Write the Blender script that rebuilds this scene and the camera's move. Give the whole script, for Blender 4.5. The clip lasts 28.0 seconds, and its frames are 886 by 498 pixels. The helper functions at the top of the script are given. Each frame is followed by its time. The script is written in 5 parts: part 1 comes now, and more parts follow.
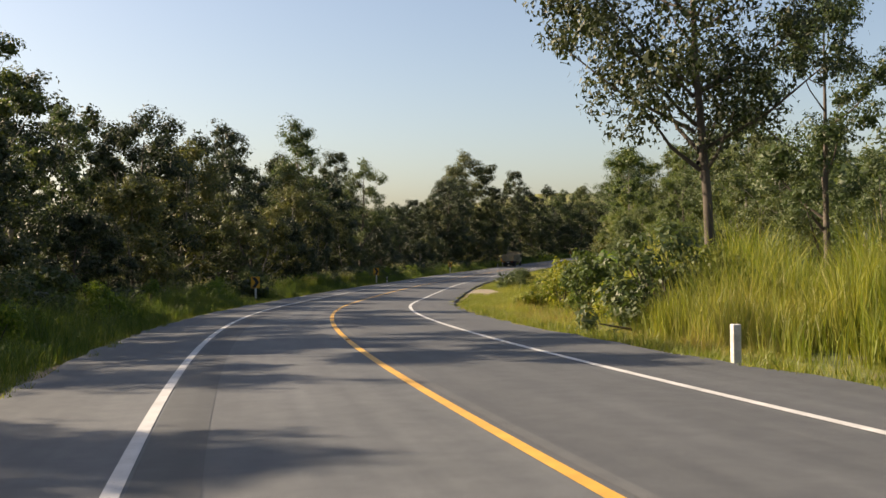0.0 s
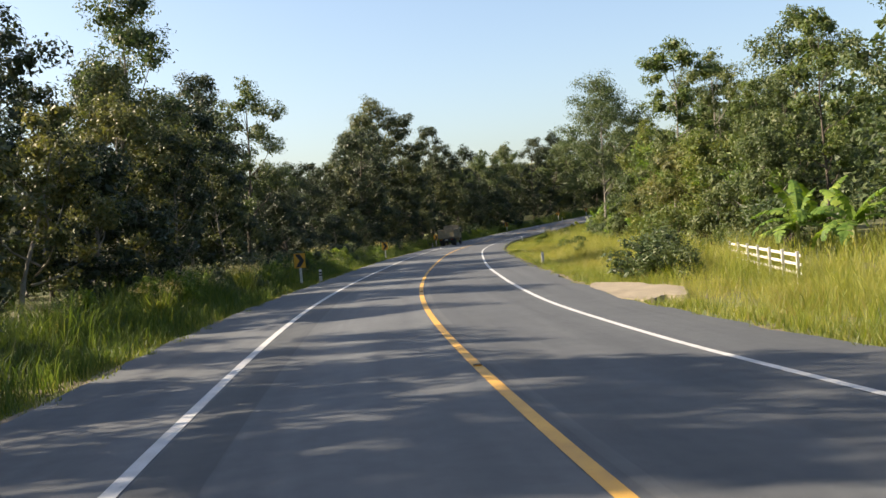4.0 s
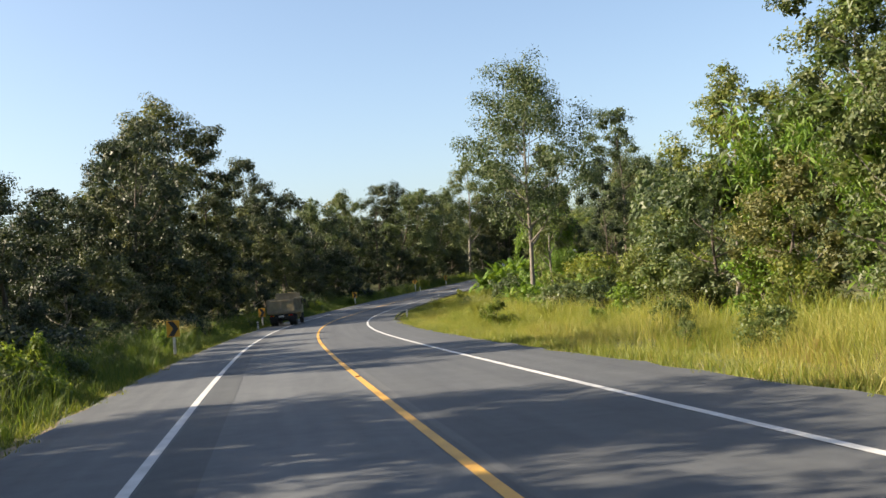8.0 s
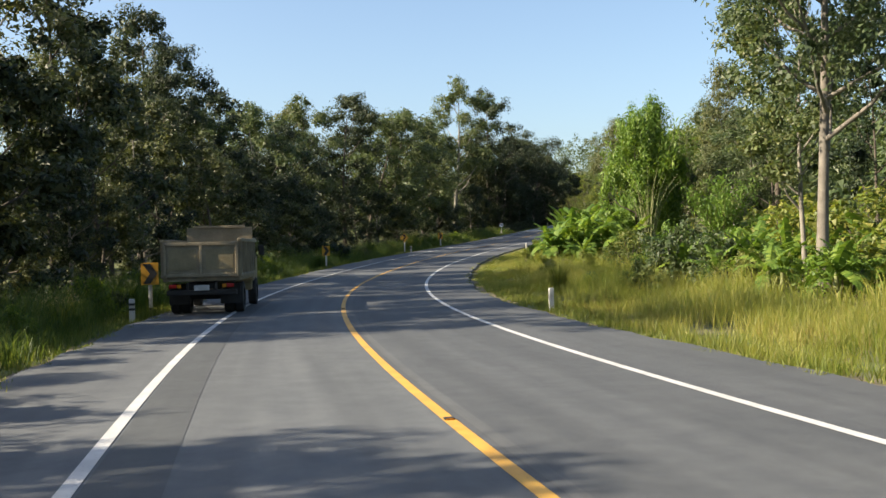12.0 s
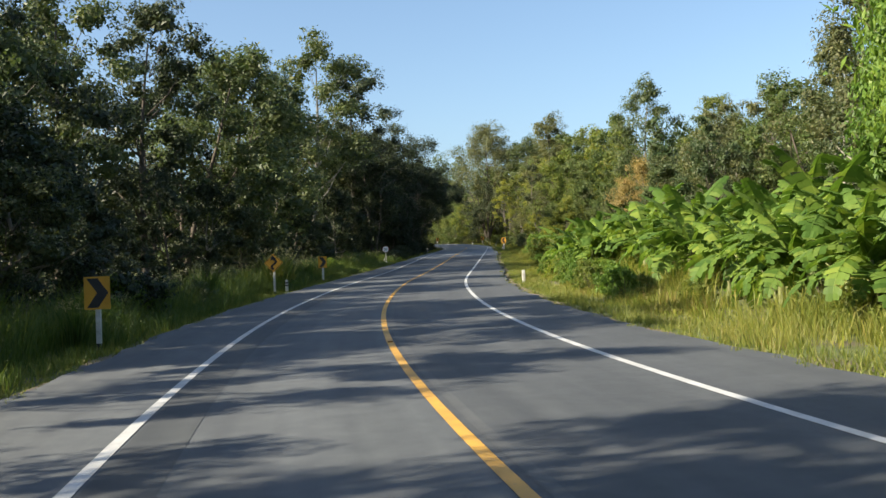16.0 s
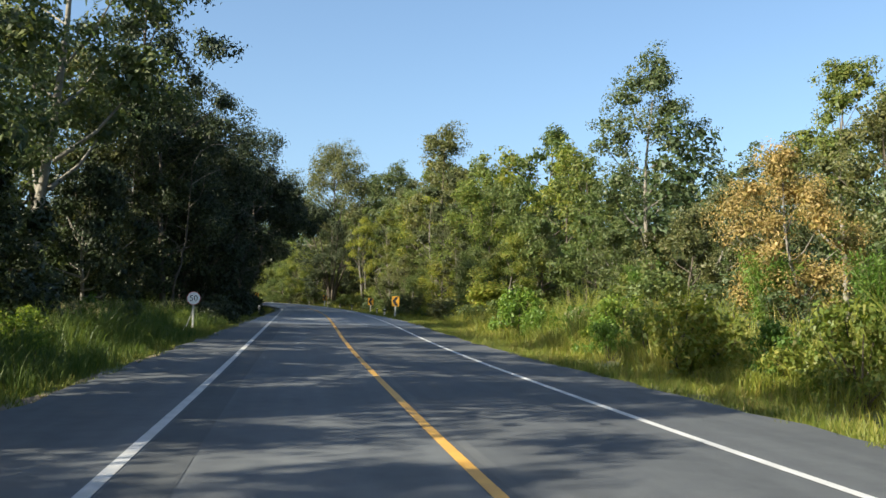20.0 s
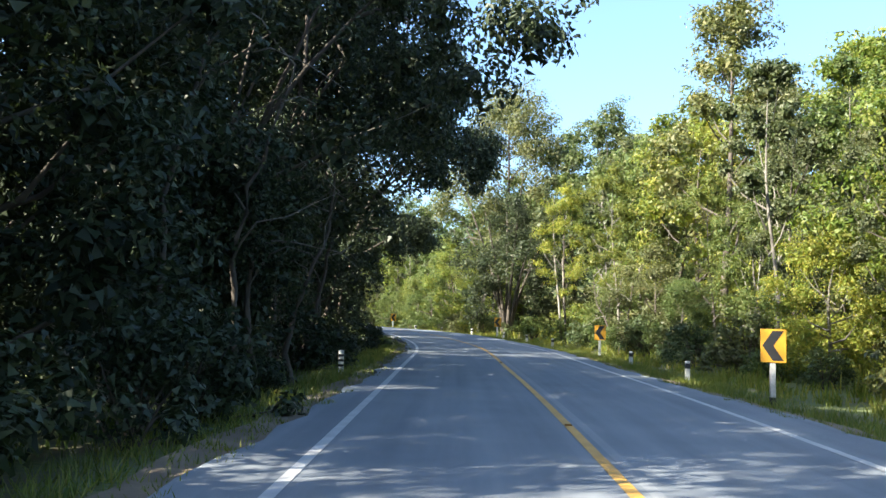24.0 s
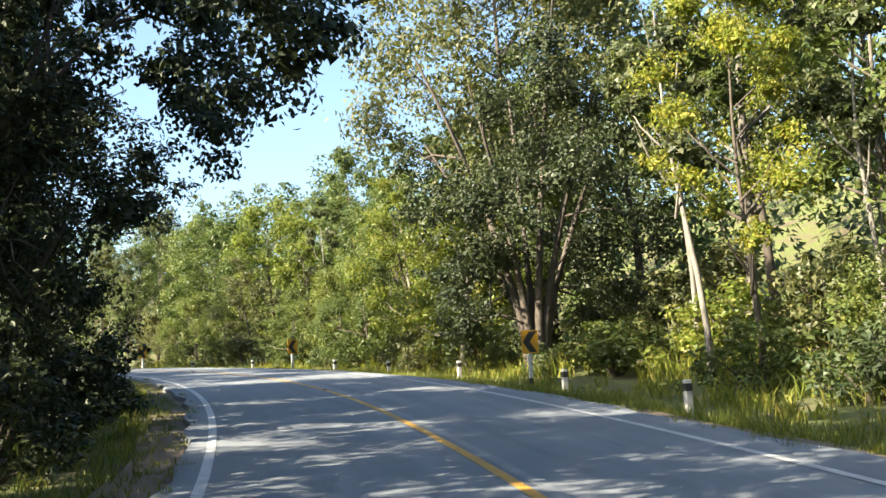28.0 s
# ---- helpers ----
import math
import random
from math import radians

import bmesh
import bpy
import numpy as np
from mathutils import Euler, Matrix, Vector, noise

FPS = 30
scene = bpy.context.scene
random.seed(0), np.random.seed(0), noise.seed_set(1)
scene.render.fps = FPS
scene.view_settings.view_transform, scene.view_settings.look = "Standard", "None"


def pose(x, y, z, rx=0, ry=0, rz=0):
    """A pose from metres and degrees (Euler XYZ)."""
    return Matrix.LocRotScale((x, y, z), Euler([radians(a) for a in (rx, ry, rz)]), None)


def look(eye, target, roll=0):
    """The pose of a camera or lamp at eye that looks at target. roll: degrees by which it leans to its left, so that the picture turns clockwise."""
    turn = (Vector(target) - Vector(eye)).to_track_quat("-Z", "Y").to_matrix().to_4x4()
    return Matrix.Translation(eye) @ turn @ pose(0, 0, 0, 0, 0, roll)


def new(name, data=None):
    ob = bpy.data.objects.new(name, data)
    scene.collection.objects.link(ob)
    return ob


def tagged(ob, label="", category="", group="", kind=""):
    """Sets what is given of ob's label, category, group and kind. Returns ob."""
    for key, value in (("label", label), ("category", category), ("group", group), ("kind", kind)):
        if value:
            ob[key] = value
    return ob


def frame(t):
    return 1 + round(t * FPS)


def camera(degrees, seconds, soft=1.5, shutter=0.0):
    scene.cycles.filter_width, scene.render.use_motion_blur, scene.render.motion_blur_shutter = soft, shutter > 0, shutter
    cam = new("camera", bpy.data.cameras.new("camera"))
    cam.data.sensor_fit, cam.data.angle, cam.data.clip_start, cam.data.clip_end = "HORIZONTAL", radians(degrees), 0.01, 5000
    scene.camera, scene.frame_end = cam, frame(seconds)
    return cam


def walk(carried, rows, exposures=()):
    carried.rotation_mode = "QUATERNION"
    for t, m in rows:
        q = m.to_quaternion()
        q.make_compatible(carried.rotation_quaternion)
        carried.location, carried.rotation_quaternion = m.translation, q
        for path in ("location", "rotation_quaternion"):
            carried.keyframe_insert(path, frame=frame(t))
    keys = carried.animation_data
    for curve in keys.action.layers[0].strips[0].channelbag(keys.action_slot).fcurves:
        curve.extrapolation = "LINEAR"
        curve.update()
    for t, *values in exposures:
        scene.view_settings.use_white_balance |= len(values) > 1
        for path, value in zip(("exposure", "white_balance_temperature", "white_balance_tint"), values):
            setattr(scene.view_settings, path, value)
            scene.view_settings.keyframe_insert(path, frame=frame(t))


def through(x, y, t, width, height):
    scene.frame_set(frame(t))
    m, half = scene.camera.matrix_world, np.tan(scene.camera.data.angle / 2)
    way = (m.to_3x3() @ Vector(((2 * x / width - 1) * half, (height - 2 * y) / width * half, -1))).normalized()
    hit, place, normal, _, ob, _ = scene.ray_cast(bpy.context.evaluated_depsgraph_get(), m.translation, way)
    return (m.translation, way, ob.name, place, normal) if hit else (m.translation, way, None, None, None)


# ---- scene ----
LENS = 48.35
PATH = [
    (0.0, -2.553, 10.456, 1.286, 89.84, 0.89, -15.05),
    (0.5, -2.231, 17.163, 1.154, 88.73, 1.68, -14.17),
    (1.0, -1.759, 23.863, 0.920, 86.62, 3.27, -14.71),
    (1.5, -1.266, 30.554, 0.777, 87.22, 2.71, -16.22),
    (2.0, -0.578, 37.231, 0.550, 88.05, 0.89, -17.21),
    (2.5, 0.474, 43.867, 0.343, 86.27, 1.12, -19.77),
    (3.0, 1.577, 50.521, 0.159, 86.73, 1.77, -21.12),
    (3.5, 3.039, 57.118, -0.008, 87.72, 3.19, -21.92),
    (4.0, 4.819, 63.634, -0.158, 88.72, 4.61, -22.83),
    (4.5, 6.769, 70.066, -0.300, 89.18, 5.25, -23.77),
    (5.0, 8.722, 76.495, -0.425, 90.59, 1.64, -26.28),
    (5.5, 10.819, 82.943, -0.519, 91.54, 2.18, -27.43),
    (6.0, 13.093, 89.439, -0.640, 91.03, 2.88, -29.72),
    (6.5, 15.450, 95.810, -0.707, 89.03, 4.87, -32.57),
    (7.0, 17.901, 102.026, -0.775, 89.80, 3.75, -35.69),
    (7.5, 20.409, 108.247, -0.781, 89.94, 3.48, -36.69),
    (8.0, 23.046, 114.481, -0.850, 92.32, 4.75, -34.38),
    (8.5, 25.826, 120.711, -0.933, 91.05, 4.39, -37.50),
    (9.0, 28.338, 127.028, -1.083, 90.74, 0.24, -34.94),
    (9.5, 31.078, 133.329, -1.126, 89.43, -0.02, -33.29),
    (10.0, 33.999, 139.636, -1.153, 90.93, 1.37, -34.35),
    (10.5, 36.915, 145.985, -1.236, 90.76, -0.03, -34.13),
    (11.0, 39.999, 152.278, -1.188, 92.09, 0.46, -36.23),
    (11.5, 43.104, 158.540, -1.209, 90.93, 0.86, -37.83),
    (12.0, 46.251, 164.677, -1.222, 90.33, 1.45, -39.13),
    (12.5, 49.478, 170.583, -1.337, 92.16, 1.54, -39.04),
    (13.0, 52.697, 176.472, -1.346, 91.78, 1.80, -40.22),
    (13.5, 56.107, 182.266, -1.337, 90.93, 2.37, -42.02),
    (14.0, 59.680, 187.968, -1.309, 90.09, 2.94, -44.18),
    (14.5, 63.374, 193.594, -1.261, 89.70, 3.19, -46.30),
    (15.0, 67.157, 199.133, -1.212, 89.67, 3.44, -47.17),
    (15.5, 71.266, 204.469, -1.045, 89.13, 3.62, -47.70),
    (16.0, 75.388, 209.897, -0.885, 92.12, 2.63, -50.75),
    (16.5, 79.850, 215.194, -0.802, 92.22, 1.24, -51.44),
    (17.0, 84.594, 220.326, -0.588, 93.06, 1.44, -52.20),
    (17.5, 89.403, 225.370, -0.311, 93.75, 2.05, -54.37),
    (18.0, 94.428, 230.101, -0.138, 93.68, 2.78, -55.61),
    (18.5, 99.661, 234.853, 0.056, 93.85, 0.20, -57.06),
    (19.0, 105.145, 239.395, 0.347, 91.78, 3.25, -61.71),
    (19.5, 110.647, 244.026, 0.650, 93.32, 0.80, -61.58),
    (20.0, 116.356, 248.421, 0.955, 95.93, -1.23, -62.63),
    (20.5, 122.057, 252.631, 1.343, 95.68, -1.77, -59.37),
    (21.0, 127.697, 256.694, 1.615, 95.76, -2.11, -59.23),
    (21.5, 133.481, 260.535, 1.950, 96.05, -1.94, -56.86),
    (22.0, 139.031, 264.551, 2.324, 96.30, -1.81, -56.93),
    (22.5, 144.584, 268.569, 2.736, 96.86, -1.52, -57.19),
    (23.0, 150.150, 272.568, 3.172, 97.45, -1.22, -57.38),
    (23.6, 156.846, 277.334, 3.708, 97.79, -1.04, -57.45),
    (24.0, 161.233, 280.464, 4.094, 96.86, -1.88, -53.49),
    (24.5, 166.630, 284.329, 4.376, 97.80, -1.96, -54.71),
    (25.0, 171.923, 288.241, 4.773, 98.35, -3.03, -50.79),
    (25.5, 177.169, 292.013, 5.086, 96.74, -0.99, -50.36),
    (26.0, 182.336, 295.731, 5.388, 94.88, 1.24, -50.60),
    (26.5, 187.382, 299.366, 5.692, 97.07, 0.18, -53.29),
    (27.0, 192.289, 303.139, 6.004, 96.98, -0.53, -55.97),
    (27.5, 197.122, 307.096, 6.340, 97.20, 0.64, -56.88),
    (28.0, 202.020, 310.890, 6.852, 97.74, 3.01, -56.51),
]

cam = camera(LENS, 28.0, soft=1.5)
walk(cam, [(t, pose(x, y, z, rx, ry, rz)) for t, x, y, z, rx, ry, rz in PATH],
     exposures=[(0, 1.2, 8000, 15), (1, 0.75, 7700, 14), (2, 1.2, 7600, 13), (5, 1.6, 7300, 12), (6, 1.5, 7300, 12), (7, 1.8, 7400, 11), (8, 1.6, 7300, 11), (9, 1.75, 7300, 11), (10, 1.85, 7100, 10), (11, 1.15, 6800, 8),
                (12, 1.55, 7100, 9), (15, 1.75, 6800, 7), (16, 1.45, 6800, 6), (17, 1.45, 6900, 6), (18, 1.35, 6800, 5), (20, 1.45, 6600, 4), (21, 1.35, 6500, 3), (24, 2.45, 6200, 6), (25, 2.6, 6500, 6),
                (26, 2.65, 6400, 7), (27, 2.5, 6400, 7), (28, 2.35, 6900, 7)])

# ---- sky and sun ----
SUN_LEFT = 62.0      # degrees to the left of +y
SUN_UP = 31.0
sun_dir = Vector((-math.sin(radians(SUN_LEFT)) * math.cos(radians(SUN_UP)),
                  math.cos(radians(SUN_LEFT)) * math.cos(radians(SUN_UP)), math.sin(radians(SUN_UP))))
world = bpy.data.worlds.new("sky")
scene.world = world
world.use_nodes = True
wn = world.node_tree
sky = wn.nodes.new("ShaderNodeTexSky")
sky.sky_type = "NISHITA"
sky.sun_disc = False
sky.sun_elevation = radians(SUN_UP)
sky.sun_rotation = radians(-SUN_LEFT)
sky.air_density, sky.dust_density, sky.ozone_density = 1.0, 2.2, 3.2
wn.nodes["Background"].inputs["Strength"].default_value = 0.088
wn.links.new(sky.outputs[0], wn.nodes["Background"].inputs[0])
lamp = bpy.data.lights.new("sun", "SUN")
lamp.energy, lamp.angle, lamp.color = 5.0, radians(0.5), (1.0, 0.895, 0.745)
sun = new("sun", lamp)
sun.matrix_world = look(sun_dir * 200, (0, 0, 0))

# ---- the road's line: curvature every 15 m and rise every 40 m along it ----
CURVE = [-0.00173, -0.00179, -0.00194, -0.00216, -0.00352, -0.00520, -0.00786, -0.00162, -0.00353, -0.00212, -0.00137, -0.00040, -0.00069, -0.00173, -0.00212, -0.00437, -0.00554, -0.00509, -0.00455, -0.00452, -0.00261, -0.00339, 0.00030, -0.00067, -0.00003, 0.00048, 0.00080, -0.00066, 0.00810, 0.00600, 0.01018, 0.01142, 0.00946, 0.00775, 0.00635, 0.00521, 0.00427, 0.00350, 0.00287, 0.00236]
RISE = [-0.0220, -0.0275, -0.0286, -0.0142, -0.0059, -0.0069, 0.0103, 0.0355, 0.0446, 0.0644, 0.0481, 0.0651, 0.0435, 0.0266, 0.0163]

SS = np.arange(-30.0, 560.0)
_k = np.interp(SS, -30 + 15 * np.arange(len(CURVE)), CURVE)
_th = np.cumsum(_k)
_th -= np.interp(0, SS, _th)
_x, _y = np.cumsum(-np.sin(_th)), np.cumsum(np.cos(_th))
_z = np.cumsum(np.interp(SS, -30 + 40 * np.arange(len(RISE)), RISE))
_x -= np.interp(0, SS, _x)
_y -= np.interp(0, SS, _y)
_z -= np.interp(0, SS, _z)


def bank(s, d):
    """The right lane falls away inside the first bend."""
    return -0.048 * np.interp(s, [58, 78, 90, 107], [0, 1, 1, 0]) * np.clip(-d, 0, 6)


def road_at(s, d, h=0.0):
    """World place at station s, d metres to the left of the middle line, h above the road."""
    th = np.interp(s, SS, _th)
    return np.stack([np.interp(s, SS, _x) - d * np.cos(th), np.interp(s, SS, _y) - d * np.sin(th),
                     np.interp(s, SS, _z) + h + bank(s, d)], -1)


def heading(s):
    return math.degrees(np.interp(s, SS, _th))


def nearest(x, y):
    """Station, offset and road height of the road point nearest to each x, y."""
    x, y = np.atleast_1d(x), np.atleast_1d(y)
    s, d = np.zeros(len(x)), np.zeros(len(x))
    for a in range(0, len(x), 4000):
        dx, dy = x[a:a + 4000, None] - _x, y[a:a + 4000, None] - _y
        j = (dx * dx + dy * dy).argmin(1)
        r = np.arange(len(j))
        dx, dy = dx[r, j], dy[r, j]
        s[a:a + 4000] = SS[j]
        side = -(dx * np.cos(_th[j]) + dy * np.sin(_th[j]))
        d[a:a + 4000] = np.sign(side) * np.hypot(dx, dy)
    return s, d, np.interp(s, SS, _z) + bank(s, d)


def edge_left(s):
    return np.interp(s, [0, 300, 345, 365, 560], [5.6, 5.7, 4.5, 3.9, 3.85])


def edge_right(s):
    return np.interp(s, [0, 300, 345, 365, 560], [5.5, 5.6, 4.7, 4.2, 4.3])


def smooth(v, a, b):
    t = np.clip((v - a) / (b - a), 0, 1)
    return t * t * (3 - 2 * t)


def wave(x, y):
    return (np.sin(x * .31 + 1.3 * np.sin(y * .17)) + np.sin(y * .27 + 1.1 * np.sin(x * .21 + 2))) * .5


def relief(s, d, x, y):
    """Height of the ground over the road's own height."""
    e = np.where(d > 0, edge_left(s), edge_right(s))
    o = np.abs(d) - e
    low = -0.14 - 0.24 * smooth(o, 0.3, 2.5)
    bumps = 0.10 * wave(x, y) * smooth(o, 1.5, 5)
    hill = 21.0 * smooth(-d, 35, 115) * smooth(s, 170, 300)
    bank = 0.9 * smooth(-d, 9, 20) * smooth(s, 235, 275)
    beyond = 16.0 * smooth(-d, 22, 75) * smooth(s, 370, 430)
    left = 3.0 * smooth(d, 20, 80) * smooth(s, 100, 250)
    return low + bumps + np.maximum(hill, beyond) + bank + left


def ground_z(x, y):
    s, d, z = nearest(x, y)
    return z + relief(s, d, np.atleast_1d(x), np.atleast_1d(y))


def spot(s, d):
    """A place on the ground at station s and offset d."""
    p = road_at(s, d)
    return Vector((float(p[0]), float(p[1]), float(ground_z(p[0], p[1])[0])))


# ---- materials ----
def links(m):
    m.use_nodes = True
    nt = m.node_tree
    return nt, nt.nodes, nt.links, nt.nodes["Principled BSDF"]


def noise_node(nt, scale, detail=4.0, coord="Object", rough=0.55):
    co = nt.nodes.new("ShaderNodeTexCoord")
    n = nt.nodes.new("ShaderNodeTexNoise")
    n.inputs["Scale"].default_value, n.inputs["Detail"].default_value = scale, detail
    n.inputs["Roughness"].default_value = rough
    nt.links.new(co.outputs[coord], n.inputs["Vector"])
    return n


def ramp(nt, src, stops):
    r = nt.nodes.new("ShaderNodeValToRGB")
    while len(r.color_ramp.elements) < len(stops):
        r.color_ramp.elements.new(0.5)
    for e, (p, c) in zip(r.color_ramp.elements, stops):
        e.position, e.color = p, (*c, 1)
    nt.links.new(src, r.inputs[0])
    return r


def mix(nt, fac, a, b, mode="MIX"):
    m = nt.nodes.new("ShaderNodeMix")
    m.data_type, m.blend_type = "RGBA", mode
    for v, sock in ((fac, m.inputs[0]), (a, m.inputs[6]), (b, m.inputs[7])):
        if isinstance(v, (int, float)):
            sock.default_value = v
        elif isinstance(v, tuple):
            sock.default_value = (*v, 1)
        else:
            nt.links.new(v, sock)
    return m.outputs[2]


def bump(nt, bsdf, height, strength, distance):
    b = nt.nodes.new("ShaderNodeBump")
    b.inputs["Strength"].default_value, b.inputs["Distance"].default_value = strength, distance
    nt.links.new(height, b.inputs["Height"])
    nt.links.new(b.outputs[0], bsdf.inputs["Normal"])


def surface(name, dark, light, fine=40.0, coarse=2.0, rough=0.8, metal=0.0, relief_m=0.003, spread=(0.35, 0.68)):
    m = bpy.data.materials.new(name)
    nt, nodes, lk, bsdf = links(m)
    a, b = noise_node(nt, fine), noise_node(nt, coarse)
    mid = tuple((p + q) / 2 for p, q in zip(dark, light))
    big = ramp(nt, b.outputs[0], [(spread[0], dark), (spread[1], light)])
    small = ramp(nt, a.outputs[0], [(0.3, tuple(v * .8 for v in mid)), (0.7, tuple(min(1, v * 1.2) for v in mid))])
    lk.new(mix(nt, 0.45, big.outputs[0], small.outputs[0]), bsdf.inputs["Base Color"])
    bsdf.inputs["Roughness"].default_value, bsdf.inputs["Metallic"].default_value = rough, metal
    bump(nt, bsdf, a.outputs[0], 0.5, relief_m)
    return m


def foliage(name, tones, through=0.35, rough=0.5, gloss=0.35, other=None):
    """Leaves: a tone for each island and each plant, light coming through from behind."""
    m = bpy.data.materials.new(name)
    nt, nodes, lk, bsdf = links(m)
    geo, info = nodes.new("ShaderNodeNewGeometry"), nodes.new("ShaderNodeObjectInfo")
    n = len(tones)
    r = ramp(nt, geo.outputs["Random Per Island"], [(0.05 + 0.9 * i / (n - 1), c) for i, c in enumerate(tones)])
    plant = ramp(nt, info.outputs["Random"], [(0.0, (0.72, 0.80, 0.74)), (0.5, (1.0, 1.0, 1.0)), (1.0, (1.22, 1.12, 0.85))])
    col = r.outputs[0]
    if other:
        r2 = ramp(nt, geo.outputs["Random Per Island"], [(0.05 + 0.9 * i / (len(other) - 1), c) for i, c in enumerate(other)])
        wide = noise_node(nt, 0.16, 3.0)
        sel = ramp(nt, wide.outputs[0], [(0.42, (0, 0, 0)), (0.58, (1, 1, 1))])
        col = mix(nt, sel.outputs[0], r.outputs[0], r2.outputs[0])
    tone = mix(nt, 1.0, col, plant.outputs[0], "MULTIPLY")
    patch = noise_node(nt, 0.5)
    pr = ramp(nt, patch.outputs[0], [(0.35, (0.8, 0.84, 0.8)), (0.65, (1.12, 1.08, 1.0))])
    tone = mix(nt, 1.0, tone, pr.outputs[0], "MULTIPLY")
    lk.new(tone, bsdf.inputs["Base Color"])
    bsdf.inputs["Roughness"].default_value = rough
    bsdf.inputs["Specular IOR Level"].default_value = gloss
    tr = nodes.new("ShaderNodeBsdfTranslucent")
    warm = mix(nt, 1.0, tone, (1.2, 1.2, 0.65), "MULTIPLY")
    lk.new(warm, tr.inputs[0])
    ms = nodes.new("ShaderNodeMixShader")
    ms.inputs[0].default_value = through
    lk.new(bsdf.outputs[0], ms.inputs[1])
    lk.new(tr.outputs[0], ms.inputs[2])
    lk.new(ms.outputs[0], nodes["Material Output"].inputs[0])
    return m


def bark(name, dark, light):
    m = surface(name, dark, light, fine=14, coarse=1.6, rough=0.9, relief_m=0.02)
    return m


# shade of the woods is put into these tones, darker than the leaves themselves
LEAF_DARK_SHADE = foliage("leaf_dark_shade", [(0.014, 0.023, 0.013), (0.025, 0.039, 0.019), (0.039, 0.057, 0.027), (0.064, 0.078, 0.048)], 0.22, 0.5, 0.3)
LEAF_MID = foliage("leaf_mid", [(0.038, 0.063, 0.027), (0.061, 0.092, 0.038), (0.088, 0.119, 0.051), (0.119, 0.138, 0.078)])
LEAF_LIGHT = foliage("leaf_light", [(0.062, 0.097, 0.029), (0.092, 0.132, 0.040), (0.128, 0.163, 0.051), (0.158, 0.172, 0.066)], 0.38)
LEAF_LIME = foliage("leaf_lime", [(0.099, 0.144, 0.027), (0.144, 0.189, 0.038), (0.198, 0.225, 0.050), (0.243, 0.234, 0.063)], 0.45)
LEAF_OLIVE = foliage("leaf_olive", [(0.051, 0.067, 0.030), (0.081, 0.099, 0.044), (0.110, 0.123, 0.058), (0.145, 0.145, 0.077)])
LEAF_YELLOW = foliage("leaf_yellow", [(0.12, 0.15, 0.034), (0.19, 0.195, 0.042), (0.27, 0.24, 0.052)], 0.4)
LEAF_BROWN = foliage("leaf_brown", [(0.17, 0.145, 0.065), (0.27, 0.21, 0.11), (0.33, 0.26, 0.14), (0.15, 0.145, 0.05)], 0.35)
BAMBOO_LEAF = foliage("bamboo_leaf", [(0.069, 0.138, 0.022), (0.106, 0.188, 0.031), (0.150, 0.225, 0.037)], 0.4)
BANANA_LEAF = foliage("banana_leaf", [(0.070, 0.135, 0.026), (0.115, 0.190, 0.038), (0.165, 0.235, 0.052)], 0.42, 0.58, 0.25)
GRASS_GOLD = foliage("grass_gold", [(0.15, 0.19, 0.045), (0.23, 0.24, 0.065), (0.32, 0.29, 0.11), (0.20, 0.23, 0.055)], 0.45, other=[(0.09, 0.14, 0.022), (0.15, 0.19, 0.03), (0.21, 0.22, 0.05)])
GRASS_WEED = foliage("grass_weed", [(0.048, 0.088, 0.022), (0.082, 0.128, 0.031), (0.122, 0.158, 0.046)], 0.45)
WEED_LEAF = foliage("weed_leaf", [(0.07, 0.12, 0.02), (0.11, 0.18, 0.03), (0.16, 0.23, 0.04), (0.22, 0.26, 0.07)], 0.5)
GRASS_BROWN = foliage("grass_brown", [(0.20, 0.14, 0.05), (0.28, 0.19, 0.08), (0.33, 0.25, 0.10), (0.22, 0.20, 0.06)], 0.45)
GRASS_GREEN = foliage("grass_green", [(0.085, 0.118, 0.022), (0.13, 0.172, 0.034), (0.185, 0.215, 0.05), (0.25, 0.235, 0.08)], 0.45)
BARK_DARK = bark("bark_dark", (0.035, 0.028, 0.022), (0.11, 0.09, 0.07))
BARK_GREY = bark("bark_grey", (0.075, 0.066, 0.055), (0.20, 0.18, 0.15))
BARK_PALE = bark("bark_pale", (0.10, 0.09, 0.075), (0.27, 0.25, 0.21))
WHITE_PAINT = surface("white_paint", (0.32, 0.31, 0.27), (0.62, 0.61, 0.57), 24, 3, 0.7)
BLACK_PAINT = surface("black_paint", (0.010, 0.010, 0.010), (0.030, 0.028, 0.026), 30, 4, 0.55)
SIGN_YELLOW = surface("sign_yellow", (0.50, 0.24, 0.02), (0.64, 0.33, 0.03), 60, 3, 0.4)
SIGN_WHITE = surface("sign_white", (0.82, 0.82, 0.82), (0.90, 0.90, 0.90), 60, 3, 0.4)
SIGN_RED = surface("sign_red", (0.42, 0.03, 0.03), (0.55, 0.04, 0.04), 60, 3, 0.4)
DIRT_DARK = surface("dirt_dark", (0.10, 0.075, 0.05), (0.20, 0.155, 0.10), 18, 1.2, 0.95, 0, 0.02)
DIRT = surface("dirt", (0.15, 0.125, 0.085), (0.25, 0.21, 0.15), 22, 1.4, 0.95, 0, 0.02)


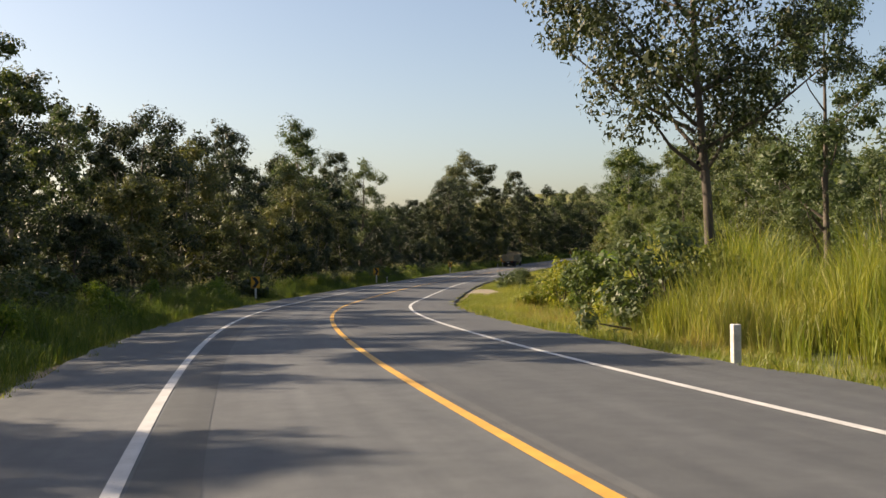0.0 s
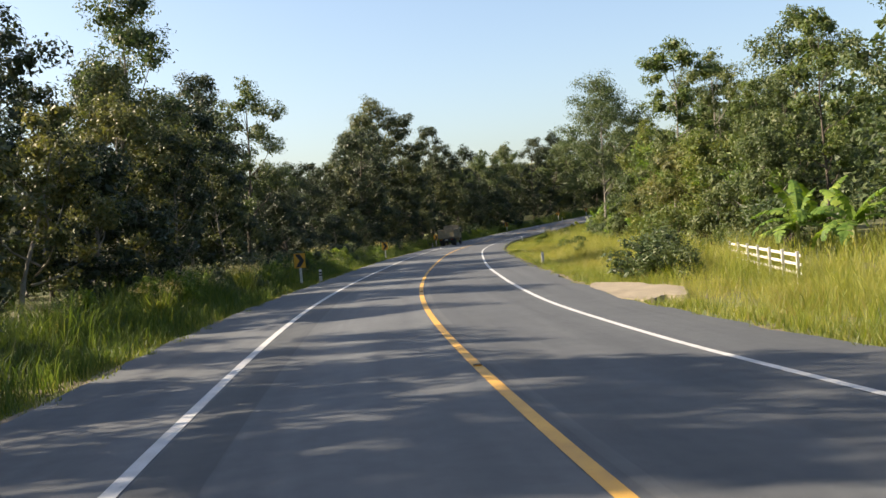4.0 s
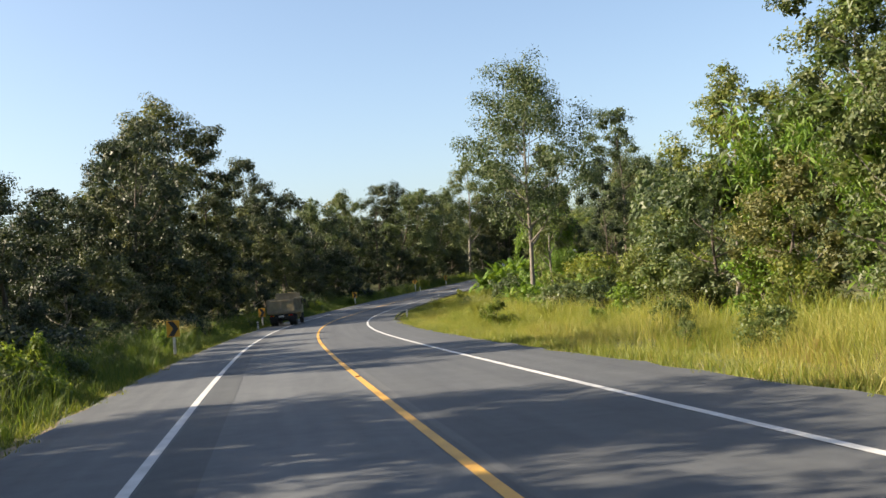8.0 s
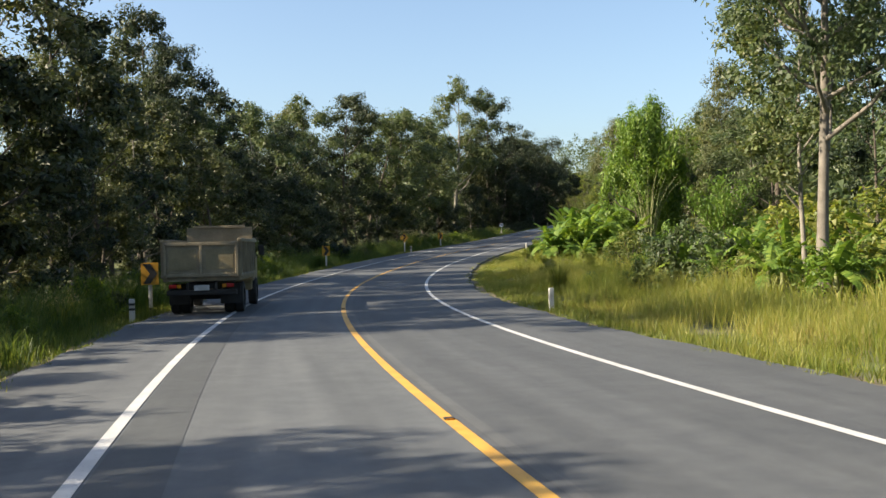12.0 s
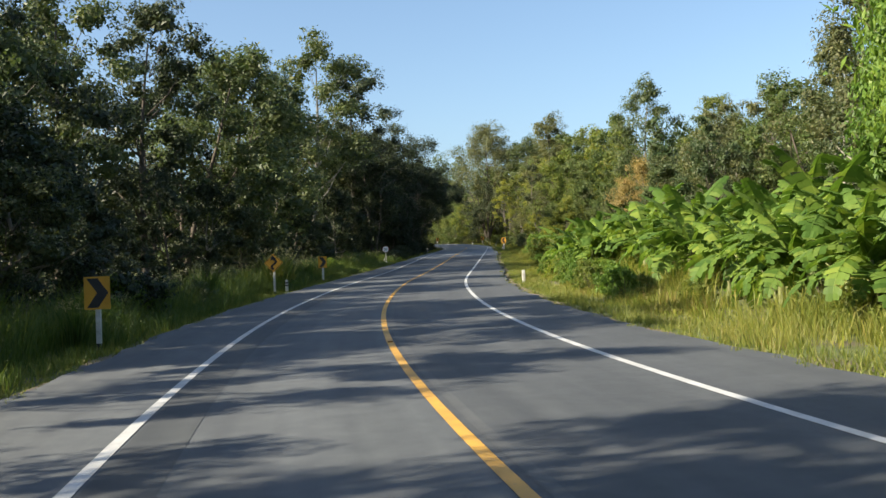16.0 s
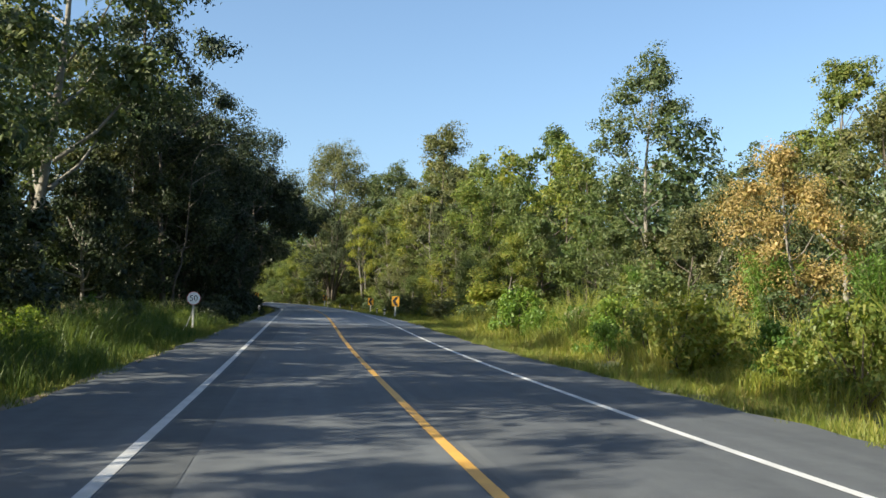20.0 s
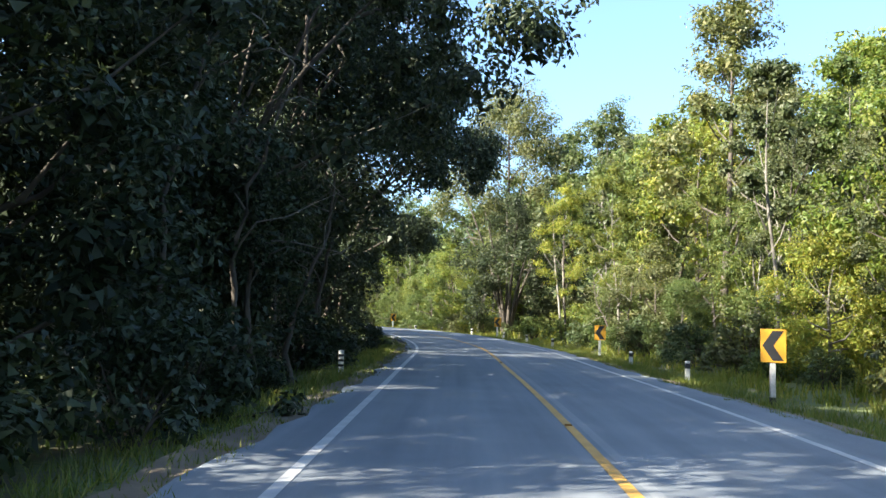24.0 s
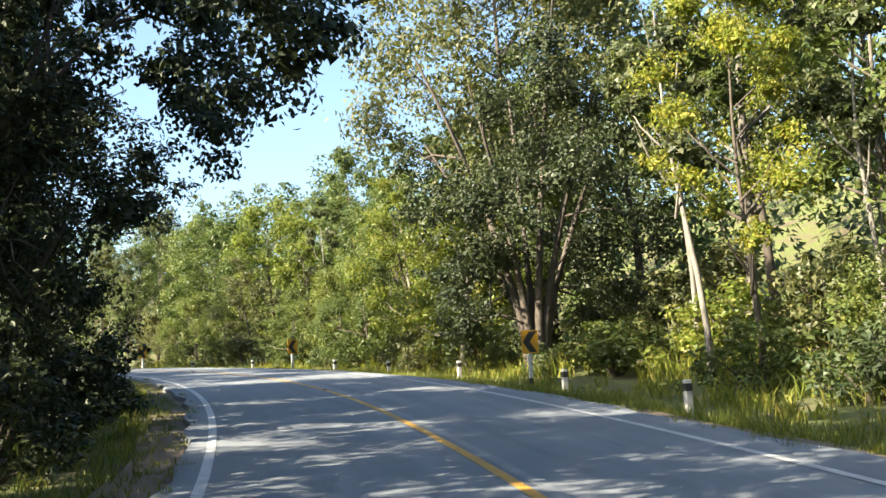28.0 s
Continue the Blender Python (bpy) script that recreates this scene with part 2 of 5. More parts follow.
def soil_material():
    m = bpy.data.materials.new("soil_and_grass")
    nt, nodes, lk, bsdf = links(m)
    a, b, c = noise_node(nt, 9), noise_node(nt, 0.7), noise_node(nt, 45)
    turf = ramp(nt, a.outputs[0], [(0.3, (0.05, 0.07, 0.018)), (0.55, (0.10, 0.12, 0.03)), (0.75, (0.16, 0.15, 0.05))])
    earth = ramp(nt, c.outputs[0], [(0.3, (0.06, 0.045, 0.03)), (0.7, (0.14, 0.105, 0.065))])
    f = ramp(nt, b.outputs[0], [(0.45, (0, 0, 0)), (0.7, (1, 1, 1))])
    lk.new(mix(nt, f.outputs[0], turf.outputs[0], earth.outputs[0]), bsdf.inputs["Base Color"])
    bsdf.inputs["Roughness"].default_value = 0.95
    bump(nt, bsdf, a.outputs[0], 0.8, 0.06)
    return m


def asphalt_material(name, lo, hi):
    m = bpy.data.materials.new(name)
    nt, nodes, lk, bsdf = links(m)
    grit, stain, streak = noise_node(nt, 130, 3), noise_node(nt, 0.55, 6), noise_node(nt, 3.2, 5)
    g = ramp(nt, grit.outputs[0], [(0.25, tuple(v * .72 for v in lo)), (0.75, tuple(v * 1.25 for v in hi))])
    s = ramp(nt, stain.outputs[0], [(0.3, lo), (0.7, hi)])
    t = ramp(nt, streak.outputs[0], [(0.3, (0.86, 0.86, 0.87)), (0.7, (1.1, 1.09, 1.07))])
    col = mix(nt, 0.5, s.outputs[0], g.outputs[0])
    col = mix(nt, 1.0, col, t.outputs[0], "MULTIPLY")
    lane = nodes.new("ShaderNodeAttribute")
    lane.attribute_name = "lane"
    stretch = nodes.new("ShaderNodeMapping")
    stretch.inputs["Scale"].default_value = (2.6, 0.07, 1.0)
    lk.new(lane.outputs["Vector"], stretch.inputs["Vector"])
    drag = nodes.new("ShaderNodeTexNoise")
    drag.inputs["Scale"].default_value, drag.inputs["Detail"].default_value = 1.0, 7.0
    lk.new(stretch.outputs[0], drag.inputs["Vector"])
    along = ramp(nt, drag.outputs[0], [(0.3, (0.84, 0.84, 0.85)), (0.7, (1.14, 1.13, 1.11))])
    col = mix(nt, 1.0, col, along.outputs[0], "MULTIPLY")
    sep = nodes.new("ShaderNodeSeparateXYZ")
    lk.new(lane.outputs["Vector"], sep.inputs[0])
    off = nodes.new("ShaderNodeMath")
    off.operation = "ABSOLUTE"
    lk.new(sep.outputs[0], off.inputs[0])
    part_of = nodes.new("ShaderNodeMath")
    part_of.operation = "DIVIDE"
    part_of.inputs[1].default_value = 5.6
    lk.new(off.outputs[0], part_of.inputs[0])
    wheel_paths = ramp(nt, part_of.outputs[0], [(0.0, (1.02, 1.02, 1.02)), (0.15, (0.92, 0.92, 0.92)), (0.30, (1.05, 1.05, 1.05)),
                                                (0.45, (0.92, 0.92, 0.92)), (0.62, (1.02, 1.02, 1.02)), (1.0, (0.93, 0.92, 0.90))])
    col = mix(nt, 1.0, col, wheel_paths.outputs[0], "MULTIPLY")
    shift = nodes.new("ShaderNodeMath")
    shift.operation = "ADD"
    shift.inputs[1].default_value = 0.5
    lk.new(sep.outputs[0], shift.inputs[0])
    # the oncoming lane is about a quarter darker
    lane_tone = ramp(nt, shift.outputs[0], [(0.44, (0.76, 0.76, 0.77)), (0.50, (1.0, 1.0, 1.0))])
    col = mix(nt, 1.0, col, lane_tone.outputs[0], "MULTIPLY")
    # past station 336 the asphalt turns about twice as pale
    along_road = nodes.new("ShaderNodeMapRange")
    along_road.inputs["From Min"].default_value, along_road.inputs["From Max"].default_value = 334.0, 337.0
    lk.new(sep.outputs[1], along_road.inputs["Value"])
    paler = mix(nt, 1.0, mix(nt, 0.5, s.outputs[0], g.outputs[0]), (2.05, 2.06, 2.08), "MULTIPLY")
    paler = mix(nt, 1.0, paler, along.outputs[0], "MULTIPLY")
    lk.new(mix(nt, along_road.outputs[0], col, paler), bsdf.inputs["Base Color"])
    bsdf.inputs["Roughness"].default_value = 0.78
    bsdf.inputs["Specular IOR Level"].default_value = 0.35
    bump(nt, bsdf, grit.outputs[0], 0.5, 0.004)
    return m


def line_material(name, lo, hi, under):
    """Road paint, worn through to the asphalt in places."""
    m = bpy.data.materials.new(name)
    nt, nodes, lk, bsdf = links(m)
    a, b = noise_node(nt, 28, 6), noise_node(nt, 2.2, 4)
    p = ramp(nt, b.outputs[0], [(0.3, lo), (0.7, hi)])
    w = ramp(nt, a.outputs[0], [(0.62, (0, 0, 0)), (0.72, (0.75, 0.75, 0.75))])
    lk.new(mix(nt, w.outputs[0], p.outputs[0], under), bsdf.inputs["Base Color"])
    bsdf.inputs["Roughness"].default_value = 0.6
    bump(nt, bsdf, a.outputs[0], 0.3, 0.003)
    return m


SOIL = soil_material()
ASPHALT = asphalt_material("asphalt", (0.067, 0.075, 0.083), (0.100, 0.109, 0.117))
ASPHALT_PALE = asphalt_material("asphalt_pale", (0.088, 0.095, 0.100), (0.124, 0.131, 0.135))
ASPHALT_DARK = asphalt_material("asphalt_worn", (0.047, 0.052, 0.057), (0.071, 0.078, 0.083))
PAINT_WHITE = line_material("road_paint_white", (0.36, 0.365, 0.36), (0.50, 0.505, 0.50), (0.10, 0.10, 0.10))
PAINT_YELLOW = line_material("road_paint_yellow", (0.42, 0.225, 0.035), (0.56, 0.31, 0.045), (0.15, 0.13, 0.09))


# ---- mesh helpers ----
def mesh_of(name, verts, faces, material, smooth_faces=False):
    """A mesh from arrays; faces is an (n, 3) or (n, 4) array."""
    verts, faces = np.asarray(verts, dtype=np.float32), np.asarray(faces, dtype=np.int32)
    me = bpy.data.meshes.new(name)
    n, k = faces.shape
    me.vertices.add(len(verts))
    me.vertices.foreach_set("co", verts.ravel())
    me.loops.add(n * k)
    me.loops.foreach_set("vertex_index", faces.ravel())
    me.polygons.add(n)
    me.polygons.foreach_set("loop_start", np.arange(0, n * k, k, dtype=np.int32))
    me.polygons.foreach_set("use_smooth", np.full(n, smooth_faces, dtype=bool))
    me.update(calc_edges=True)
    me.materials.append(material)
    return me


def part(name, bm, material, parent, label=""):
    me = bpy.data.meshes.new(name)
    bm.to_mesh(me)
    bm.free()
    me.materials.append(material)
    ob = new(name, me)
    ob.parent = parent
    return tagged(ob, label)


def part_mesh(name, me, parent, label=""):
    ob = new(name, me)
    ob.parent = parent
    return tagged(ob, label)


def box(bm, size, centre, turn=None, bevel=0.0):
    r = bmesh.ops.create_cube(bm, size=1)
    vs = r["verts"]
    m = Matrix.Translation(centre) @ (turn or Matrix()) @ Matrix.Diagonal((*size, 1))
    bmesh.ops.transform(bm, matrix=m, verts=vs)
    if bevel:
        es = {e for v in vs for e in v.link_edges}
        bmesh.ops.bevel(bm, geom=list(es), offset=bevel, segments=2, affect="EDGES", profile=0.5)


def tubes(paths, sides=7):
    """Vertices and quads of tapered tubes; a path is a list of (point, radius)."""
    verts, faces = [], []
    for path in paths:
        base = len(verts)
        pts = [Vector(p) for p, r in path]
        for i, (p, r) in enumerate(path):
            along = (pts[min(i + 1, len(pts) - 1)] - pts[max(i - 1, 0)]).normalized()
            a = along.orthogonal().normalized() if abs(along.z) > .95 else along.cross(Vector((0, 0, 1))).normalized()
            b = along.cross(a)
            for k in range(sides):
                w = 2 * math.pi * k / sides
                verts.append(pts[i] + (a * math.cos(w) + b * math.sin(w)) * r)
        for i in range(len(path) - 1):
            for k in range(sides):
                a0, a1 = base + i * sides + k, base + i * sides + (k + 1) % sides
                faces.append((a0, a1, a1 + sides, a0 + sides))
    return np.array([tuple(v) for v in verts]), np.array(faces)


def leaf_arrays(rng, centres, length, width, droop=0.3, up=None):
    """Folded pointed leaves, two triangles each, at the given centres."""
    n = len(centres)
    az, el = rng.uniform(0, 2 * np.pi, n), rng.normal(-droop, 0.45, n)
    f = np.stack([np.cos(az) * np.cos(el), np.sin(az) * np.cos(el), np.sin(el)], -1)
    rnd = rng.normal(size=(n, 3)) * 0.55 + np.array([0, 0, 1.0])
    side = np.cross(f, rnd)
    side /= np.linalg.norm(side, axis=1, keepdims=True) + 1e-9
    nor = np.cross(side, f)
    L = (length * rng.uniform(0.65, 1.3, n))[:, None]
    Wd = (width * rng.uniform(0.7, 1.25, n))[:, None]
    base, tip = centres - f * L * .5, centres + f * L * .5 - np.array([0, 0, 1.0]) * L * .08
    a = centres + side * Wd * .5 + nor * Wd * .16
    b = centres - side * Wd * .5 + nor * Wd * .16
    v = np.stack([base, a, tip, b], 1).reshape(-1, 3)
    i = np.arange(n)[:, None] * 4
    t = np.concatenate([i + np.array([[0, 1, 2]]), i + np.array([[0, 2, 3]])], 1).reshape(-1, 3)
    return v, t


def clump_points(rng, centres, radii, n, flat=0.7):
    """n points spread over soft, uneven clumps."""
    w = radii ** 2
    j = rng.choice(len(centres), n, p=w / w.sum())
    u = rng.normal(size=(n, 3))
    u /= np.linalg.norm(u, axis=1, keepdims=True)
    r = radii[j] * rng.uniform(0.15, 1.1, n) ** 0.5
    return centres[j] + u * r[:, None] * np.array([1, 1, flat])


def budded(rng, centres, radii, buds=6):
    """Smaller clumps over the outside of larger ones, more of them on top."""
    n = len(centres)
    u = rng.normal(size=(n, buds, 3)) + np.array([0, 0, 0.35])
    u /= np.linalg.norm(u, axis=2, keepdims=True)
    far = rng.uniform(.45, 1.0, (n, buds, 1))
    c = centres[:, None] + u * radii[:, None, None] * far * np.array([1, 1, .8])
    r = radii[:, None] * rng.uniform(.30, .58, (n, buds))
    return c.reshape(-1, 3), r.reshape(-1)


def shell_points(rng, centres, radii, n, flat=0.75):
    """n points near the outside of the clumps, and the way out from each clump."""
    w = radii ** 2
    j = rng.choice(len(centres), n, p=w / w.sum())
    u = rng.normal(size=(n, 3)) + np.array([0, 0, 0.25])
    u /= np.linalg.norm(u, axis=1, keepdims=True)
    r = radii[j] * np.where(rng.random(n) < .18, rng.uniform(.9, 1.5, n), rng.uniform(.5, 1.05, n))
    return centres[j] + u * r[:, None] * np.array([1, 1, flat]), u


def facing_leaves(rng, centres, out, length, width, folded=True):
    """Leaves that mostly face out of their clump: folded kites, or single blades for finer growth."""
    n = len(centres)
    nor = out * .85 + np.array([0, 0, .35]) + rng.normal(0, .42, (n, 3))
    nor /= np.linalg.norm(nor, axis=1, keepdims=True) + 1e-9
    f = rng.normal(size=(n, 3)) - np.array([0, 0, .5])
    f -= nor * (f * nor).sum(1, keepdims=True)
    f /= np.linalg.norm(f, axis=1, keepdims=True) + 1e-9
    side = np.cross(f, nor)
    L = (length * rng.uniform(.6, 1.35, n))[:, None]
    Wd = (width * rng.uniform(.7, 1.3, n))[:, None]
    if not folded:
        v = np.stack([centres - f * L * .4 + side * Wd * .5, centres - f * L * .5 - side * Wd * .5, centres + f * L * .55], 1)
        return v.reshape(-1, 3), np.arange(n * 3).reshape(-1, 3)
    a = centres + side * Wd * .5 + nor * Wd * .16
    b = centres - side * Wd * .5 + nor * Wd * .16
    v = np.stack([centres - f * L * .5, a, centres + f * L * .5 - nor * L * .10, b], 1).reshape(-1, 3)
    i = np.arange(n)[:, None] * 4
    t = np.concatenate([i + np.array([[0, 1, 2]]), i + np.array([[0, 2, 3]])], 1).reshape(-1, 3)
    return v, t


# ---- trees ----
class Rig:
    """Mesh pairs of the tree kinds, each built once."""
    made = {}


def crown_shape(kind, rng):
    """Clump centres and radii, limb paths, for a tree of a kind standing at the origin."""
    if kind == "broad":
        H, R, low, n, leaves, size = 15.0, 4.6, 0.16, 30, 4200, 0.40
    elif kind == "tall":
        H, R, low, n, leaves, size = 20.0, 4.4, 0.34, 28, 4000, 0.40
    elif kind == "edge":
        H, R, low, n, leaves, size = 9.0, 3.5, 0.04, 30, 3800, 0.33
    elif kind == "slender":
        H, R, low, n, leaves, size = 17.0, 3.1, 0.32, 26, 2700, 0.36
    elif kind == "spreading":
        H, R, low, n, leaves, size = 22.0, 6.2, 0.38, 54, 11500, 0.40
    else:
        H, R, low, n, leaves, size = 12.0, 3.6, 0.2, 26, 2600, 0.36
    if kind == "overhang":
        return overhanging(rng)
    if kind == "fan":
        return fanned(rng)
    if kind == "pole":
        H, R, low, n, leaves, size = 14.0, 1.9, 0.5, 13, 1000, 0.30
    lean = rng.normal(0, 0.25, 2)
    trunk_r = (0.0105 * H + 0.05) * (.6 if kind in ("pole", "slender") else 1)
    top = np.array([lean[0] * 3, lean[1] * 3, H * 0.86])
    spine = [np.array([lean[0] * 3 * (q ** 1.6) + .15 * math.sin(q * 7), lean[1] * 3 * (q ** 1.6) + .15 * math.cos(q * 5), H * .86 * q]) for q in np.linspace(0, 1, 8)]
    paths = [[(p, trunk_r * (1.25 if i == 0 else 1) * (1 - .82 * i / 7)) for i, p in enumerate(spine)]]
    cs, rs = [], []
    for i in range(n):
        q = low + (1 - low) * ((i + .5) / n) ** 0.9
        prof = math.sin(math.pi * min(1, max(0.04, (q - low) / (1 - low) * .86 + .12))) ** 0.7
        a = i * 2.4 + rng.uniform(-.6, .6)
        rad = R * prof * rng.uniform(0.35, 1.08)
        qq = min(q, .99) / 1
        k = qq / .86 if qq < .86 else 1
        on = np.array([np.interp(min(1, k) * 7, range(8), [s[c] for s in spine]) for c in range(3)])
        c = np.array([on[0] + math.cos(a) * rad, on[1] + math.sin(a) * rad, H * q * rng.uniform(.93, 1.03)])
        cs.append(c)
        rs.append(R * rng.uniform(0.20, 0.46))
        if i % 2 == 0 and rad > 0.8:
            st = on - np.array([0, 0, min(on[2] * .35, 1.8 + rad * .35)])
            mid = (st * .45 + c * .55) + np.array([0, 0, -.35])
            r0 = max(0.03, trunk_r * (1 - q) * .55 + .02)
            paths.append([(st, r0), (mid, r0 * .7), (c, r0 * .25)])
    return np.array(cs), np.array(rs), paths, leaves, size


def overhanging(rng):
    """A trunk that leans towards +x and carries its crown out on that side."""
    spine = [np.array([5.6 * q ** 1.7, .25 * math.sin(q * 6), 9.6 * q ** .92]) for q in np.linspace(0, 1, 8)]
    paths = [[(p, .125 * (1.2 if i == 0 else 1) * (1 - .8 * i / 7)) for i, p in enumerate(spine)]]
    cs, rs = [], []
    for i in range(46):
        q = rng.uniform(0, 1)
        c = np.array([-3.0 + 10.5 * q, rng.normal(0, 2.3), 7.0 + 4.2 * math.sin(math.pi * (.25 + .6 * q)) * rng.uniform(.25, 1.1) - 1.2 * q])
        cs.append(c)
        rs.append(rng.uniform(.55, 1.35))
        if i % 8 == 0:
            st = spine[3 + (i // 8) % 4]
            bow = np.array([rng.normal(0, .4), rng.normal(0, .6), .5])
            paths.append([(st, .055), (st * .7 + c * .3 + bow * .7, .045), (st * .35 + c * .65 + bow, .03), (c, .01)])
    return np.array(cs), np.array(rs), paths, 4900, 0.36


def fanned(rng):
    """Several stems spreading from one foot."""
    paths, cs, rs = [], [], []
    for k in range(7):
        a = k * 2.4
        out = np.array([math.cos(a), math.sin(a), 0]) * (1.2 + 3.0 * rng.uniform(.3, 1))
        tall = rng.uniform(9, 14)
        pts = [np.array([math.cos(a) * .22, math.sin(a) * .22, 0]) + out * q ** 1.5 + np.array([0, 0, tall * q]) for q in np.linspace(0, 1, 7)]
        paths.append([(p, .17 * (1.25 if i == 0 else 1) * (1 - .8 * i / 6)) for i, p in enumerate(pts)])
        for j in range(7):
            q = rng.uniform(.33, 1.0)
            on = pts[min(6, int(q * 6))]
            c = on + np.array([math.cos(a), math.sin(a), 0]) * rng.uniform(.2, 2.6) + rng.normal(0, .9, 3)
            cs.append(c)
            rs.append(rng.uniform(.7, 1.6))
            if j % 2 == 0:
                paths.append([(on, .05), ((on + c) / 2 + np.array([0, 0, .3]), .035), (c, .012)])
    return np.array(cs), np.array(rs), paths, 7200, 0.36


def tree_meshes(kind, variant, grain):
    key = (kind, variant, grain)
    if key not in Rig.made:
        rng = np.random.default_rng(100 + variant * 17 + len(kind) * 5)
        cs, rs, paths, leaves, size = crown_shape(kind, rng)
        many, big, folded = {"near": (3.3, .44, True), "mid": (2.4, .60, False), "back": (1.1, .95, False)}[grain]
        bc, br = budded(rng, cs, rs)
        pts, out = shell_points(rng, bc, br, int(leaves * many))
        v, t = facing_leaves(rng, pts, out, size * big, size * big * .62, folded)
        n_in, in_size = {"near": (4200, .23), "mid": (2700, .36), "back": (1400, .46)}[grain]
        inner, way = shell_points(rng, cs, rs * .42, n_in)
        v2, t2 = facing_leaves(rng, inner, way, in_size, in_size * .68, False)
        crown = mesh_of("crown", np.concatenate([v, v2]), np.concatenate([t, t2 + len(v)]), LEAF_DARK_SHADE)
        v, f = tubes(paths, 7)
        Rig.made[key] = (mesh_of("trunk", v, f, BARK_DARK, True), crown)
    return Rig.made[key]


def coat(ob, material):
    """Give one object its own material on a shared mesh."""
    ob.material_slots[0].link = "OBJECT"
    ob.material_slots[0].material = material
    return ob


TREE_NAMES = {"broad": "tree", "tall": "tree", "edge": "young_tree", "slender": "slender_tree", "spreading": "tree", "small": "young_tree",
              "overhang": "tree", "fan": "tree", "pole": "slender_tree"}
TREE_WORDS = {"broad": ("dark green broadleaf forest tree with dense crown", "tree"),
              "tall": ("tall forest tree with high irregular green crown", "tree"),
              "edge": ("bushy young tree leafy down to the ground", "tree"),
              "slender": ("slender straight tree with narrow leafy crown", "tree"),
              "spreading": ("large spreading tree with pale forked trunk beside the grass", "tree"),
              "small": ("small leafy tree at the forest edge", "tree"),
              "overhang": ("shade-dark leaning tree with its crown over the road", "tree"),
              "fan": ("broad shade-dark tree with several trunks from one foot", "tree"),
              "pole": ("thin pale-trunked tree with a small airy crown", "tree")}


def tree(kind, s, d, height=1.0, variant=0, leaf_mat=None, bark_mat=None, label="", group="", turn=None, grain="mid", slim=1.0):
    leaf_mat, bark_mat = leaf_mat or LEAF_DARK_SHADE, bark_mat or BARK_DARK
    trunk, crown = tree_meshes(kind, variant, grain)
    p = spot(s, d)
    ob = new(TREE_NAMES[kind])
    a = random.uniform(0, 360) if turn is None else turn
    w = height * slim * random.uniform(0.92, 1.1)
    ob.matrix_basis = pose(p.x, p.y, p.z - 0.12, 0, 0, a) @ Matrix.Diagonal((w, w, height, 1))
    coat(part_mesh("trunk", trunk, ob), bark_mat)
    coat(part_mesh("crown", crown, ob), leaf_mat)
    words, cat = TREE_WORDS[kind]
    tagged(ob, label or words, cat, group)
    return ob


# ---- ground, road and markings ----
def build_ground():
    lo_x, hi_x, lo_y, hi_y, step = _x.min() - 150, _x.max() + 150, _y.min() - 60, _y.max() + 160, 4.0
    xs, ys = np.arange(lo_x, hi_x, step), np.arange(lo_y, hi_y, step)
    far = np.array([250.0, 700.0, 2500.0])
    xs = np.concatenate([xs[0] - far[::-1], xs, xs[-1] + far])
    ys = np.concatenate([ys[0] - far[::-1], ys, ys[-1] + far])
    X, Y = np.meshgrid(xs, ys)
    Z = ground_z(X.ravel(), Y.ravel())
    v = np.stack([X.ravel(), Y.ravel(), Z], -1)
    nx, ny = len(xs), len(ys)
    i = (np.arange(ny - 1)[:, None] * nx + np.arange(nx - 1)[None]).ravel()
    f = np.stack([i, i + 1, i + nx + 1, i + nx], -1)
    tagged(new("ground", mesh_of("ground", v, f, SOIL, True)), "grassy earth under the woods and along the road", "ground", kind="structure")


def strip(name, left, right, top, material, s0=-25.0, s1=555.0, step=1.5, thick=0.0):
    """A band along the road between two offsets, each a number or a function of the station."""
    s = np.arange(s0, s1, step)
    L = left(s) if callable(left) else np.full(len(s), float(left))
    Rr = right(s) if callable(right) else np.full(len(s), float(right))
    a, b = road_at(s, L, top), road_at(s, Rr, top)
    n = len(s)
    i = np.arange(n - 1)
    if not thick:
        v = np.concatenate([a, b])
        f = np.stack([i + n, i + n + 1, i + 1, i], -1)
        return lane_marks(mesh_of(name, v, f, material, True), np.concatenate([L, Rr]), np.concatenate([s, s]))
    c, d, e = road_at(s, L + .06, top - thick), road_at(s, Rr - .06, top - thick), road_at(s, 0 * L, top)
    v = np.concatenate([a, b, c, d, e])
    f = np.concatenate([np.stack([i + 4 * n, i + 4 * n + 1, i + 1, i], -1),
                        np.stack([i + n, i + n + 1, i + 4 * n + 1, i + 4 * n], -1),
                        np.stack([i, i + 1, i + 2 * n + 1, i + 2 * n], -1),
                        np.stack([i + 3 * n, i + 3 * n + 1, i + n + 1, i + n], -1)])
    return lane_marks(mesh_of(name, v, f, material), np.concatenate([L, Rr, L, Rr, 0 * L]), np.tile(s, 5))


def lane_marks(me, d, s):
    """Store offset and station at each vertex, so that wear can run along the lanes."""
    at = me.attributes.new("lane", "FLOAT_VECTOR", "POINT")
    at.data.foreach_set("vector", np.stack([d, s, 0 * s], -1).astype(np.float32).ravel())
    return me


def rag(s, seed):
    return 0.10 * np.sin(s * 1.7 + seed) + 0.07 * np.sin(s * 4.3 + 2 * seed) + 0.06 * np.sin(s * .6 + seed)


